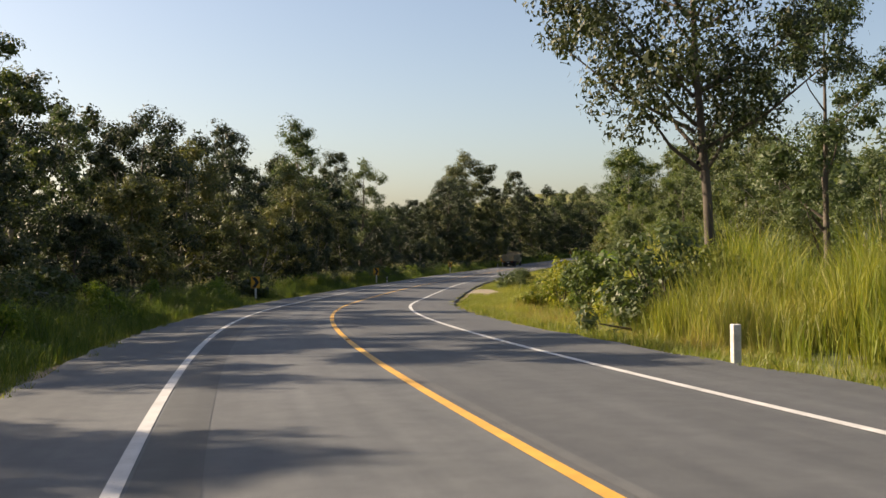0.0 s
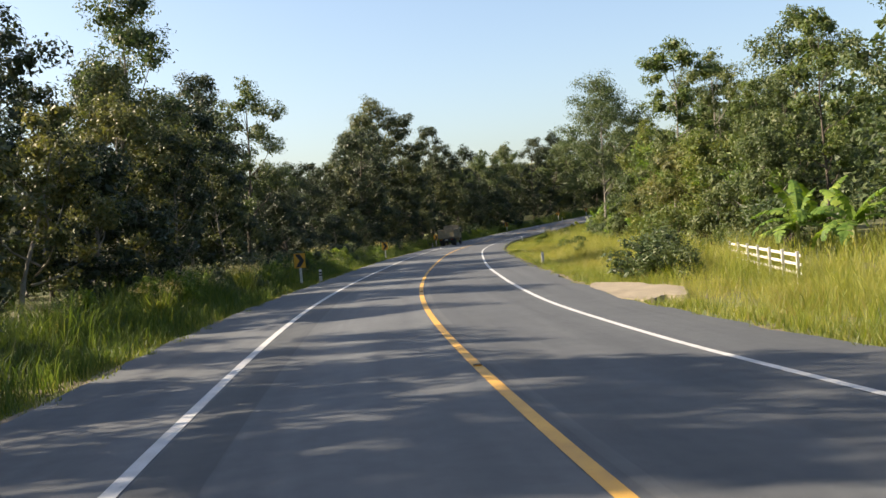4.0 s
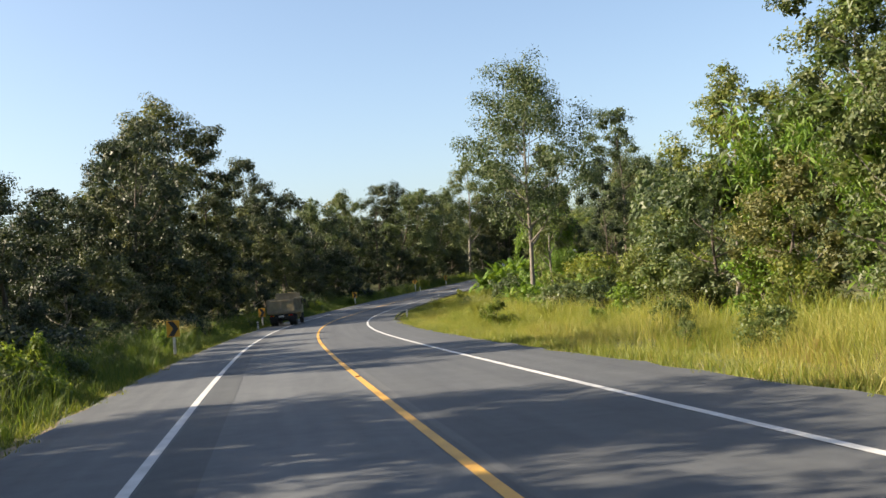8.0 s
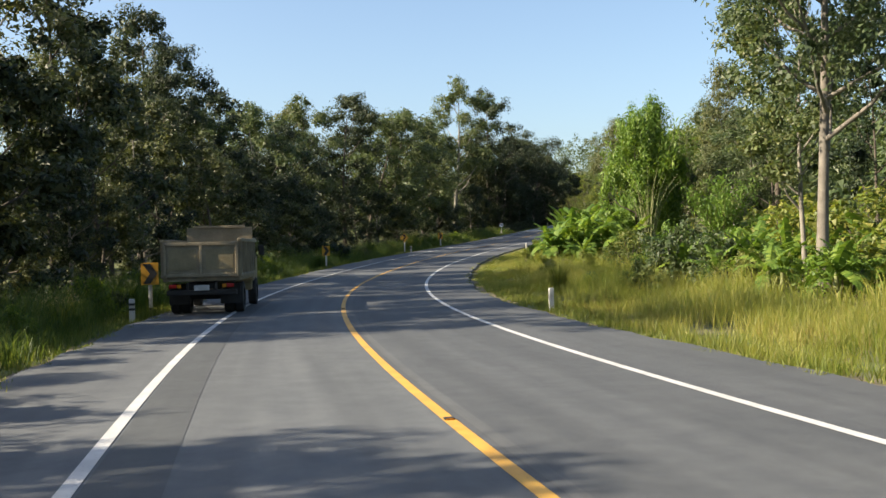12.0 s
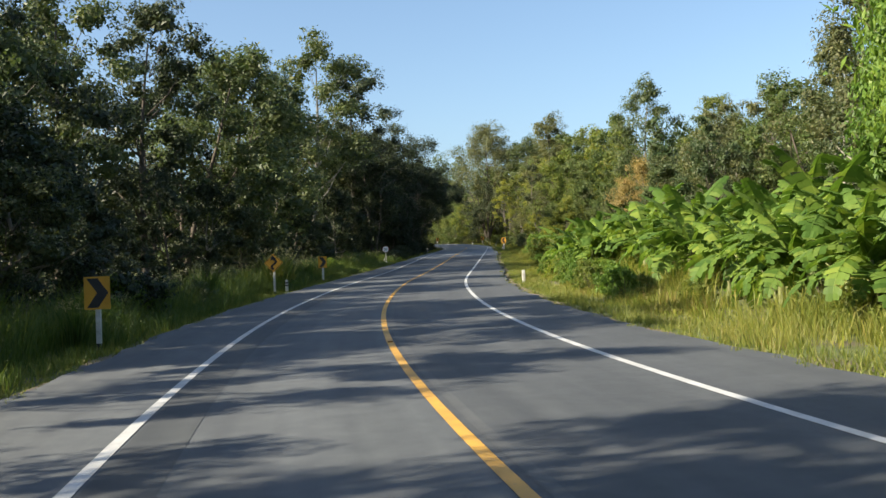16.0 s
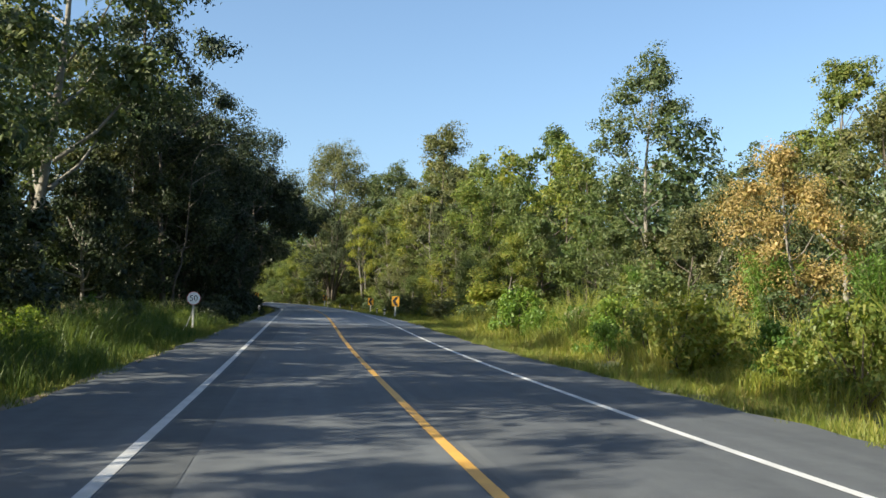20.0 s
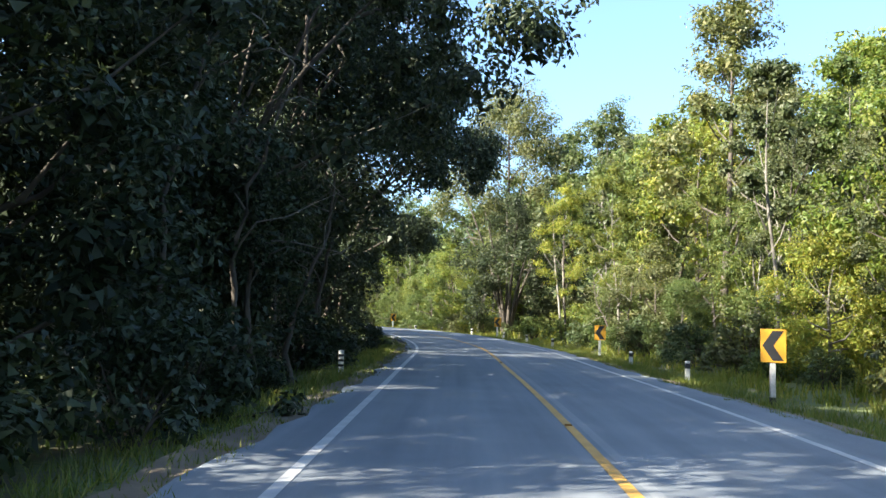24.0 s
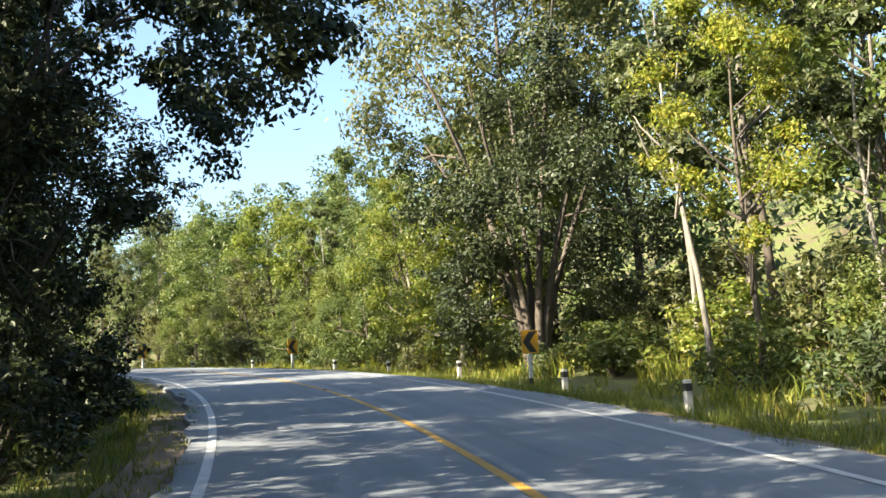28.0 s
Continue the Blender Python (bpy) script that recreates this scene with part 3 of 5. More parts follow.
def build_road():
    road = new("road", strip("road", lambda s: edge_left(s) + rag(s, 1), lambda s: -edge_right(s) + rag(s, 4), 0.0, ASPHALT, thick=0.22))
    tagged(road, "grey sun-bleached asphalt road winding through the woods", "road", kind="structure")
    seam = part_mesh("resurfaced_strip", strip("resurfaced_strip", lambda s: 3.30 + 0 * s, lambda s: 2.72 + 0.05 * np.sin(s * .13), 0.004, ASPHALT_DARK, s1=336.0, step=2.0), road)
    tagged(seam, "darker asphalt strip beside the edge line")
    part_mesh("edge_line", strip("edge_line", 3.47, 3.33, 0.008, PAINT_WHITE), road, "worn white painted line")
    part_mesh("edge_line", strip("edge_line", -3.27, -3.41, 0.008, PAINT_WHITE), road, "worn white painted line")
    for k, side in enumerate((1, -1)):
        e = edge_left if side > 0 else edge_right
        near = (lambda s, e=e, side=side: side * (e(s) - .05))
        far = (lambda s, e=e, side=side: side * (e(s) + np.where(s > 340, .75, .38) + .12 * np.sin(s * 1.1)))
        me = strip("verge_dirt", near if side < 0 else far, far if side < 0 else near, -0.115, DIRT_DARK, step=2.0)
        part_mesh("verge_dirt", me, road, "bare brown earth along the pavement edge")
    part_mesh("old_line", strip("old_line", -0.16, -0.30, 0.004, ASPHALT_PALE, step=3.0), road, "faint pale trace of an older line")
    part_mesh("centre_line", strip("centre_line", 0.07, -0.07, 0.008, PAINT_YELLOW), road, "worn yellow painted line")


build_ground()
build_road()

# ---- joined greenery: grasses, weeds, far woods ----
def blade_arrays(rng, s, d, height, width, lean=0.25):
    """Arching blades, three triangles each, rooted on the ground at stations s and offsets d."""
    n = len(s)
    p = road_at(s, d)
    p[:, 2] = ground_z(p[:, 0], p[:, 1]) - 0.03
    az, fz = rng.uniform(0, 2 * np.pi, n), rng.uniform(0, 2 * np.pi, n)
    out = np.stack([np.cos(az), np.sin(az), 0 * az], -1)
    wide = np.stack([np.cos(fz), np.sin(fz), 0 * fz], -1) * (width * rng.uniform(.6, 1.3, n))[:, None] * .5
    h = (height * rng.uniform(.55, 1.15, n))[:, None]
    up = np.array([0, 0, 1.0])
    bend = rng.uniform(.3, 1.6, n)[:, None] * lean
    mid = p + up * h * .6 + out * h * bend * .35
    tip = p + up * h * (1 - .25 * bend) + out * h * bend
    v = np.stack([p - wide, p + wide, mid + wide * .75, mid - wide * .75, tip], 1).reshape(-1, 3)
    i = np.arange(n)[:, None] * 5
    t = np.concatenate([i + np.array([[0, 1, 2]]), i + np.array([[0, 2, 3]]), i + np.array([[3, 2, 4]])], 1).reshape(-1, 3)
    return v, t


def short_blades(rng, s, d, height, width):
    """Single pointed blades for the turf, one triangle each."""
    n = len(s)
    p = road_at(s, d)
    p[:, 2] = np.maximum(ground_z(p[:, 0], p[:, 1]), p[:, 2] - np.where(np.abs(d) < np.where(d > 0, edge_left(s), edge_right(s)), .02, 9)) - .01
    az, fz = rng.uniform(0, 2 * np.pi, n), rng.uniform(0, 2 * np.pi, n)
    wide = np.stack([np.cos(fz), np.sin(fz), 0 * fz], -1) * (width * rng.uniform(.6, 1.3, n))[:, None] * .5
    h = (height * rng.uniform(.4, 1.2, n))[:, None]
    tip = p + np.array([0, 0, 1.0]) * h + np.stack([np.cos(az), np.sin(az), 0 * az], -1) * h * rng.uniform(.1, .9, n)[:, None]
    return np.stack([p - wide, p + wide, tip], 1).reshape(-1, 3), np.arange(n * 3).reshape(-1, 3)


def turf_band(rng, side, per_m2):
    n = int(470 * 2.2 * per_m2 / 8)
    s = np.repeat(rng.uniform(0, 470, n), 8) + rng.normal(0, .07, n * 8)
    o = np.repeat(-.22 + 2.4 * rng.uniform(0, 1, n) ** 1.25, 8) + rng.normal(0, .07, n * 8)
    ragged = .12 * np.sin(s * 2.1 + side) + .10 * np.sin(s * 5.3) + .08 * np.sin(s * .7)
    keep = o > ragged * 1.6
    s, o = s[keep], o[keep]
    d = (edge_left(s) + o) if side > 0 else -(edge_right(s) + o)
    keep = off_pull_in(s, d)
    s, d, o = s[keep], d[keep], o[keep]
    hgt = .10 + .22 * smooth(o, 0, 1.2)
    return short_blades(rng, s, d, hgt, .022)


def joined(lists):
    off, vs, ts = 0, [], []
    for v, t in lists:
        vs.append(v)
        ts.append(t + off)
        off += len(v)
    return np.concatenate(vs), np.concatenate(ts)


def patchy(rng, s, d, keep=0.5, scale=1.0):
    """Thin out by soft patches so that the growth is uneven."""
    w = np.sin(s * .9 * scale + 2 * np.sin(d * .8)) + np.sin(d * 1.3 * scale + s * .37) + np.repeat(rng.normal(0, .7, len(s) // 8), 8)
    return w > np.quantile(w, 1 - keep)


def off_pull_in(s, d):
    """False on the bare dirt of the pull-in."""
    return ((s - 94.5) / 4.0) ** 2 + ((d + 6.6) / 1.4) ** 2 > 1


# where the roadside signs and posts stand; the growth is cut back in front of them
SIGN_SPOTS = [(77.2, 8.2), (116.6, 6.8), (165.7, 6.8), (208.2, 6.8), (250.2, 6.8), (294.0, 6.8), (278.4, 6.8), (331.2, 6.9), (118.3, 6.0), (203, 6.3),
              (210.5, 6.2), (279.2, 6.3), (367.5, 5.2), (360.7, -5.7), (389.5, -6.3), (419.5, -7.6), (442.0, -7.0), (26, -6.0), (120, -6.5), (203, -6.5), (278.3, -6.4)]


def cut_back(s, d):
    """True in the mown strip before a sign."""
    s, d = np.asarray(s, dtype=float), np.asarray(d, dtype=float)
    hit = np.zeros(s.shape, dtype=bool)
    for a, b in SIGN_SPOTS:
        hit |= (s > a - 6.5) & (s < a + .5) & (np.abs(d) < abs(b) + .9 - .06 * (a - s)) & (d * b > 0)
    return hit


def field(rng, s0, s1, inner, outer, per_m2, height, width, lean, side, keep=0.8, rise=3.5):
    """Blades over a stretch of verge; inner and outer are metres from the pavement's edge."""
    n = int((s1 - s0) * (outer - inner) * per_m2 / 8)
    s, o = rng.uniform(s0, s1, n), inner + (outer - inner) * rng.uniform(0, 1, n) ** 1.15
    s, o = np.repeat(s, 8) + rng.normal(0, .10, n * 8), np.repeat(o, 8) + rng.normal(0, .10, n * 8)
    o = np.maximum(o, inner)
    d = (edge_left(s) + o) if side > 0 else -(edge_right(s) + o)
    k = patchy(rng, s, d, keep) & off_pull_in(s, d)
    s, d, o = s[k], d[k], o[k]
    hgt = height * (.38 + .62 * smooth(o, inner, inner + rise)) * (1 + .22 * np.sin(s * .5 + d) + .18 * np.sin(s * 1.9 + 3 * np.sin(d * 1.1)))
    hgt = hgt * np.where(cut_back(s, d), np.minimum(1, .42 / height), 1)
    return blade_arrays(rng, s, d, hgt, width, lean)


def build_grass():
    rng = np.random.default_rng(5)
    gold = [field(rng, 297, 332, 3.2, 7.5, 75, 2.3, .026, .40, -1),
            field(rng, 18, 64, 2.2, 8.0, 50, .85, .014, .60, -1),
            field(rng, 17, 37, 2.6, 7.0, 120, 3.2, .022, .32, -1),
            field(rng, 24, 66, 6.0, 14.0, 30, 3.1, .045, .30, -1),
            field(rng, 60, 250, 1.0, 9.0, 110, 1.0, .011, .62, -1),
            field(rng, 60, 250, 3.0, 10.5, 26, 1.5, .014, .5, -1, .45),
            field(rng, 12, 62, 0.8, 3.5, 110, 0.55, .011, .60, -1),
            field(rng, 250, 300, 0.8, 4.0, 110, 0.62, .011, .60, -1),
            field(rng, 55, 350, 7.5, 18.0, 11, 1.1, .050, .40, -1),
            field(rng, 296, 345, 1.2, 4.0, 90, 0.7, .011, .60, -1)]
    v, t = joined(gold)
    tagged(new("tall_grass", mesh_of("tall_grass", v, t, GRASS_GOLD)), "tall golden-green seeding grass along the sunny verge", "grass", kind="stuff")
    brown = [field(rng, 62, 345, 1.0, 4.2, 70, 0.75, .011, .45, -1, .3), field(rng, 17, 60, 1.2, 4.0, 60, .9, .012, .45, -1, .4)]
    v, t = joined(brown)
    tagged(new("dry_grass", mesh_of("dry_grass", v, t, GRASS_BROWN)), "dry reddish-brown grass stalks near the pavement", "grass", kind="stuff")
    green = [field(rng, 290, 352, 1.8, 8.0, 44, 1.35, .026, .52, -1),
             field(rng, 262, 300, 2.5, 7.0, 44, 1.3, .026, .52, -1),
             field(rng, 345, 470, 0.8, 4.0, 44, 0.55, .026, .50, -1),
             field(rng, 345, 470, 3.5, 12.0, 14, 1.0, .050, .45, -1),
             field(rng, 225, 262, 2.0, 5.0, 36, 1.1, .030, .42, -1)]
    v, t = joined(green)
    tagged(new("tall_grass", mesh_of("tall_grass", v, t, GRASS_GREEN)), "rank green reeds and grass beside the road", "grass", kind="stuff")
    weeds = [field(rng, 5, 335, 0.7, 5.0, 92, 1.52, .021, .5, 1, .85, 1.9),
             field(rng, 60, 335, 2.4, 5.4, 12, 1.9, .040, .32, 1, .6),
             field(rng, 335, 470, 0.9, 3.4, 36, 0.5, .030, .50, 1)]
    v, t = joined(weeds)
    tagged(new("roadside_weeds", mesh_of("roadside_weeds", v, t, GRASS_WEED)), "dark green weeds and grass under the trees", "weeds", kind="stuff")
    turf = [turf_band(rng, 1, 130), turf_band(rng, -1, 130)]
    v, t = joined(turf)
    tagged(new("turf", mesh_of("turf", v, t, GRASS_GREEN)), "short grass creeping over the pavement edge", "grass", kind="stuff")


def build_far_woods():
    """The deeper woods that are seen only as a dark leafy mass behind the first rows."""
    rng = np.random.default_rng(11)
    v_all = {(1, True): [], (-1, True): [], (1, False): [], (-1, False): []}
    for side, d0, d1, step in ((1, 29, 68, 5.5), (-1, 35, 120, 7.5), (1, 19, 29, 5.0), (-1, 28, 38, 6.0)):
        s = np.arange(-5, 530, step) if d0 >= 29 else np.arange(350, 520, step)
        for d in np.arange(d0, d1, 8.0 if side > 0 else 10.0):
            ss = s + rng.uniform(-2.5, 2.5, len(s))
            dd = side * (d + rng.uniform(-3, 3, len(s)))
            hh = rng.uniform(11, 18, len(s)) * (.72 if side > 0 else .92)
            if side > 0:
                hh = hh * np.interp(ss, [330, 350], [1, .8])
            p = road_at(ss, dd)
            k = np.abs(nearest(p[:, 0], p[:, 1])[1]) > min(d0 - 6, 22)
            p, hh = p[k], hh[k]
            p[:, 2] = ground_z(p[:, 0], p[:, 1])
            n = (520 if d < d0 + 22 else 270) if d0 >= 29 else 760
            for q, h in zip(p, hh):
                u = rng.normal(size=(n, 3))
                u /= np.linalg.norm(u, axis=1, keepdims=True)
                f = rng.uniform(.06, 1, n)
                r = 3.4 * np.sin(np.pi * np.clip(f * .8 + .16, 0, 1)) ** .6 * rng.uniform(.5, 1.1, n)
                c = np.stack([q[0] + u[:, 0] * r, q[1] + u[:, 1] * r, q[2] + f * h], -1)
                v_all[side, d0 >= 29].append(np.stack([c, u + np.array([0, 0, .4])], 1))
    for (side, deep), sets in v_all.items():
        # forest gloom is coloured in on the left; the right keeps a lighter leaf
        leaf, size = (LEAF_DARK_SHADE if side > 0 else LEAF_MID), (.60 if deep else .48)
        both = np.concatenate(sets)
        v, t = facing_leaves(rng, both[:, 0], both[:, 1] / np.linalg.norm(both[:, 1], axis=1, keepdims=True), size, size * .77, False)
        tagged(new("far_woods", mesh_of("far_woods", v, t, leaf)), "dense green forest reaching back from the road, shade-dark on the left", "forest", kind="stuff")


# ---- shrubs, bananas, bamboo ----
class Kit:
    meshes = {}


SHRUB_NAMES = {"verge bushes": "weed_bush", "bushes in the grass": "herb_bush", "sunny thicket": "thicket_bush", "undergrowth": "undergrowth_bush", "bushes on the bank": "bank_bush"}


def shrub(s, d, height, leaf_mat, label, variant=0, wide=1.0, group="roadside shrubs"):
    if cut_back(s, d - math.copysign(.8 * height * wide, d)):
        return
    key = ("shrub", variant, leaf_mat.name)
    if key not in Kit.meshes:
        rng = np.random.default_rng(40 + variant)
        n = 16
        a, f = rng.uniform(0, 6.28, n), rng.uniform(0.12, 1, n)
        rad = .75 * np.sqrt(np.clip(1.05 - f ** 2, 0, 1)) * rng.uniform(.3, 1, n)
        cs = np.stack([np.cos(a) * rad, np.sin(a) * rad, f * .85], -1)
        bc, br = budded(rng, cs, rng.uniform(.18, .34, n), 5)
        pts, out = shell_points(rng, bc, br, 2800, .9)
        pts[:, 2] = np.maximum(pts[:, 2], .03)
        v, t = facing_leaves(rng, pts, out, .078, .046, False)
        leaves = mesh_of("foliage", v, t, leaf_mat)
        paths = [[((0.04 * math.cos(q), 0.04 * math.sin(q), -.03), .02), ((c[0] * .5, c[1] * .5, c[2] * .55), .013), (tuple(c), .005)]
                 for q, c in zip(a, cs)]
        v, f = tubes(paths, 5)
        Kit.meshes[key] = (mesh_of("woody_base", v, f, BARK_DARK), leaves)
    stems, leaves = Kit.meshes[key]
    p = spot(s, d)
    ob = new(SHRUB_NAMES.get(group, "shrub"))
    ob.matrix_basis = pose(p.x, p.y, p.z, 0, 0, random.uniform(0, 360)) @ Matrix.Diagonal((height * wide, height * wide, height, 1))
    part_mesh("woody_base", stems, ob)
    part_mesh("foliage", leaves, ob)
    tagged(ob, label, "shrub", group)


def reed_clump(s, d, height, leaf=None):
    leaf = leaf or GRASS_WEED
    if cut_back(s, d - .3 * height):
        return
    key = "reeds" + leaf.name
    if key not in Kit.meshes:
        rng = np.random.default_rng(21)
        n = 170
        a, r = rng.uniform(0, 6.28, n), rng.uniform(0, .16, n)
        base = np.stack([np.cos(a) * r, np.sin(a) * r, 0 * a - .02], -1)
        h = rng.uniform(.45, 1.0, n)[:, None]
        out = np.stack([np.cos(a), np.sin(a), 0 * a], -1) * rng.uniform(.08, .42, n)[:, None]
        f = rng.uniform(0, 6.28, n)
        w = np.stack([np.cos(f), np.sin(f), 0 * f], -1) * .011
        up = np.array([0, 0, 1.0])
        mid, tip = base + up * h * .6 + out * .35 * h, base + up * h * .95 + out * h
        v = np.stack([base - w, base + w, mid + w, mid - w, tip], 1).reshape(-1, 3)
        i = np.arange(n)[:, None] * 5
        t = np.concatenate([i + np.array([[0, 1, 2]]), i + np.array([[0, 2, 3]]), i + np.array([[3, 2, 4]])], 1).reshape(-1, 3)
        plumes = clump_points(rng, tip[h[:, 0] > .8], np.full(int((h > .8).sum()), .03), 500, 1.8)
        v2, t2 = leaf_arrays(rng, plumes, .035, .008, -.6)
        Kit.meshes[key] = (mesh_of("blades", v, t, leaf), mesh_of("plume", v2, t2, PLUME))
    blades, plume = Kit.meshes[key]
    p = spot(s, d)
    ob = new("reed_clump")
    ob.matrix_basis = pose(p.x, p.y, p.z, 0, 0, random.uniform(0, 360)) @ Matrix.Diagonal((height, height, height, 1))
    tagged(part_mesh("blade_tuft", blades, ob), kind="stuff")
    tagged(part_mesh("plume", plume, ob), "pale feathery seed heads", kind="stuff")
    tagged(ob, "clump of tall reeds with pale seed heads", "reeds", "reed clumps")


def banana_leaf(form):
    """An arching midrib with the blade torn into hanging strips on both sides."""
    key = ("banana_leaf", form)
    if key not in Kit.meshes:
        rng = random.Random(form + 4)
        rise = [1.35, 1.1, 0.8, 0.35][form % 4]
        fall = [1.2, 1.9, 2.3, 2.1][form % 4] * (1.0 if form < 4 else .85)
        n, x, z, a, mid = 14, 0.0, 0.0, rise, []
        for i in range(n + 1):
            mid.append(Vector((x, 0, z)))
            x += math.cos(a) * .17
            z += math.sin(a) * .17
            a -= fall / n
        verts, faces = [], []
        for i in range(1, n):
            p, q = mid[i], mid[i + 1]
            wide = .37 * math.sin(math.pi * min(1, i / n * .9 + .09)) ** .6
            for side in (1, -1):
                out = Vector((.28, side, -rng.uniform(.10, .60))).normalized() * wide * rng.uniform(.75, 1.1)
                gap = rng.choice((.8, 1.0, 1.02, 1.02))
                r = p + (q - p) * gap
                b = len(verts)
                verts += [p, r, r + out * .6 + Vector((0, 0, .02)), p + out * .6 + Vector((0, 0, .02)), r + out + (p - r) * .25, p + out]
                faces += [(b, b + 1, b + 2, b + 3), (b + 3, b + 2, b + 4, b + 5)]
        for i in range(n):
            b = len(verts)
            w = .022 * (1 - i / n) + .004
            verts += [mid[i] + Vector((0, w, .012)), mid[i + 1] + Vector((0, w * .9, .012)), mid[i + 1] + Vector((0, -w * .9, .012)), mid[i] + Vector((0, -w, .012))]
            faces.append((b, b + 1, b + 2, b + 3))
        Kit.meshes[key] = mesh_of("leaf", np.array([tuple(v) for v in verts]), np.array(faces), BANANA_LEAF)
    return Kit.meshes[key]


def banana_plant(s, d, height, group="banana grove"):
    p = spot(s, d)
    ob = new("banana_plant")
    ob.matrix_basis = pose(p.x, p.y, p.z - .03, 0, 0, random.uniform(0, 360))
    trunk_h = height * .37
    if "stem" not in Kit.meshes:
        v, f = tubes([[((0, 0, 0), .13), ((.02, 0, .5), .105), ((0, .02, 1), .06)]], 9)
        Kit.meshes["stem"] = mesh_of("pseudostem", v, f, STEM_GREEN, True)
    st = part_mesh("pseudostem", Kit.meshes["stem"], ob)
    st.matrix_basis = Matrix.Diagonal((1, 1, trunk_h + .15, 1))
    n = random.choice((10, 11, 12))
    k = height / 4.1
    for i in range(n):
        form = min(3, int(i * 4 / n)) + random.choice((0, 4))
        leaf = part_mesh("leaf", banana_leaf(form), ob)
        sc = k * random.uniform(.8, 1.15)
        leaf.matrix_basis = pose(0, 0, trunk_h * (1.0 - .05 * i / n * 3), random.uniform(-18, 18), random.uniform(-12, 12), i * 137 + random.uniform(-20, 20)) @ Matrix.Diagonal((sc, sc, sc, 1))
    tagged(ob, "banana plant with broad torn bright green leaves", "banana plant", group)


def bamboo_clump(s, d, height, variant=0, label="feathery bright green bamboo clump", leafy=True):
    key = ("bamboo", variant)
    if key not in Kit.meshes:
        rng = np.random.default_rng(70 + variant)
        paths, pts = [], []
        for i in range(24):
            a, r = rng.uniform(0, 6.28), rng.uniform(.05, .09)
            lean = rng.uniform(.06, .32)
            base = np.array([math.cos(a), math.sin(a), 0]) * rng.uniform(.05, .5) * .12
            hh = rng.uniform(.7, 1.0)
            path = []
            for q in np.linspace(0, 1, 6):
                path.append((tuple(base + np.array([math.cos(a) * lean * q ** 2.4, math.sin(a) * lean * q ** 2.4, hh * q * (1 - .12 * q * q)])), .006 * (1 - .8 * q)))
            paths.append(path)
            for k in range(190):
                q = rng.uniform(.1, 1)
                j = min(4, int(q * 5))
                b = np.array(path[j][0]) * (1 - (q * 5 - j)) + np.array(path[j + 1][0]) * (q * 5 - j)
                pts.append(b + rng.normal(0, .05, 3) * (1.1 - .4 * q))
        v, t = leaf_arrays(rng, np.maximum(np.array(pts), [-9, -9, .02]), .046, .013, .5)
        Kit.meshes[key] = ([mesh_of("culm", *tubes([q], 5), STEM_GREEN) for q in paths], mesh_of("foliage", v, t, BAMBOO_LEAF))
    culms, leaves = Kit.meshes[key]
    p = spot(s, d)
    ob = new("bamboo")
    ob.matrix_basis = pose(p.x, p.y, p.z - .05, 0, 0, random.uniform(0, 360)) @ Matrix.Diagonal((height, height, height, 1))
    for me in culms:
        part_mesh("culm", me, ob)
    if leafy:
        part_mesh("foliage", leaves, ob)
    tagged(ob, label, "bamboo")


PLUME = foliage("plume", [(0.26, 0.24, 0.15), (0.36, 0.33, 0.22), (0.44, 0.40, 0.28)], 0.4)
STEM_GREEN = surface("stem_green", (0.10, 0.12, 0.04), (0.20, 0.20, 0.08), 8, 2, 0.7)


CLEAR = ((208.5, -18.1, 5.0), (323, -20, 4.5), (422, -10.8, 7.5), (403, -11.3, 3.0), (333.5, 15.2, 2.5), (257, -19.5, 4.0), (329, 11.0, 4.5), (99, -10, 6))


# short breaks in the left tree line that let the sun onto the road
LEFT_GAPS = ((20, 33), (80, 87), (103, 111), (134, 145), (149, 155), (175, 180), (185, 190), (279, 284))


def taken(s, d):
    return any(math.hypot(s - a, d - b) < r for a, b, r in CLEAR)


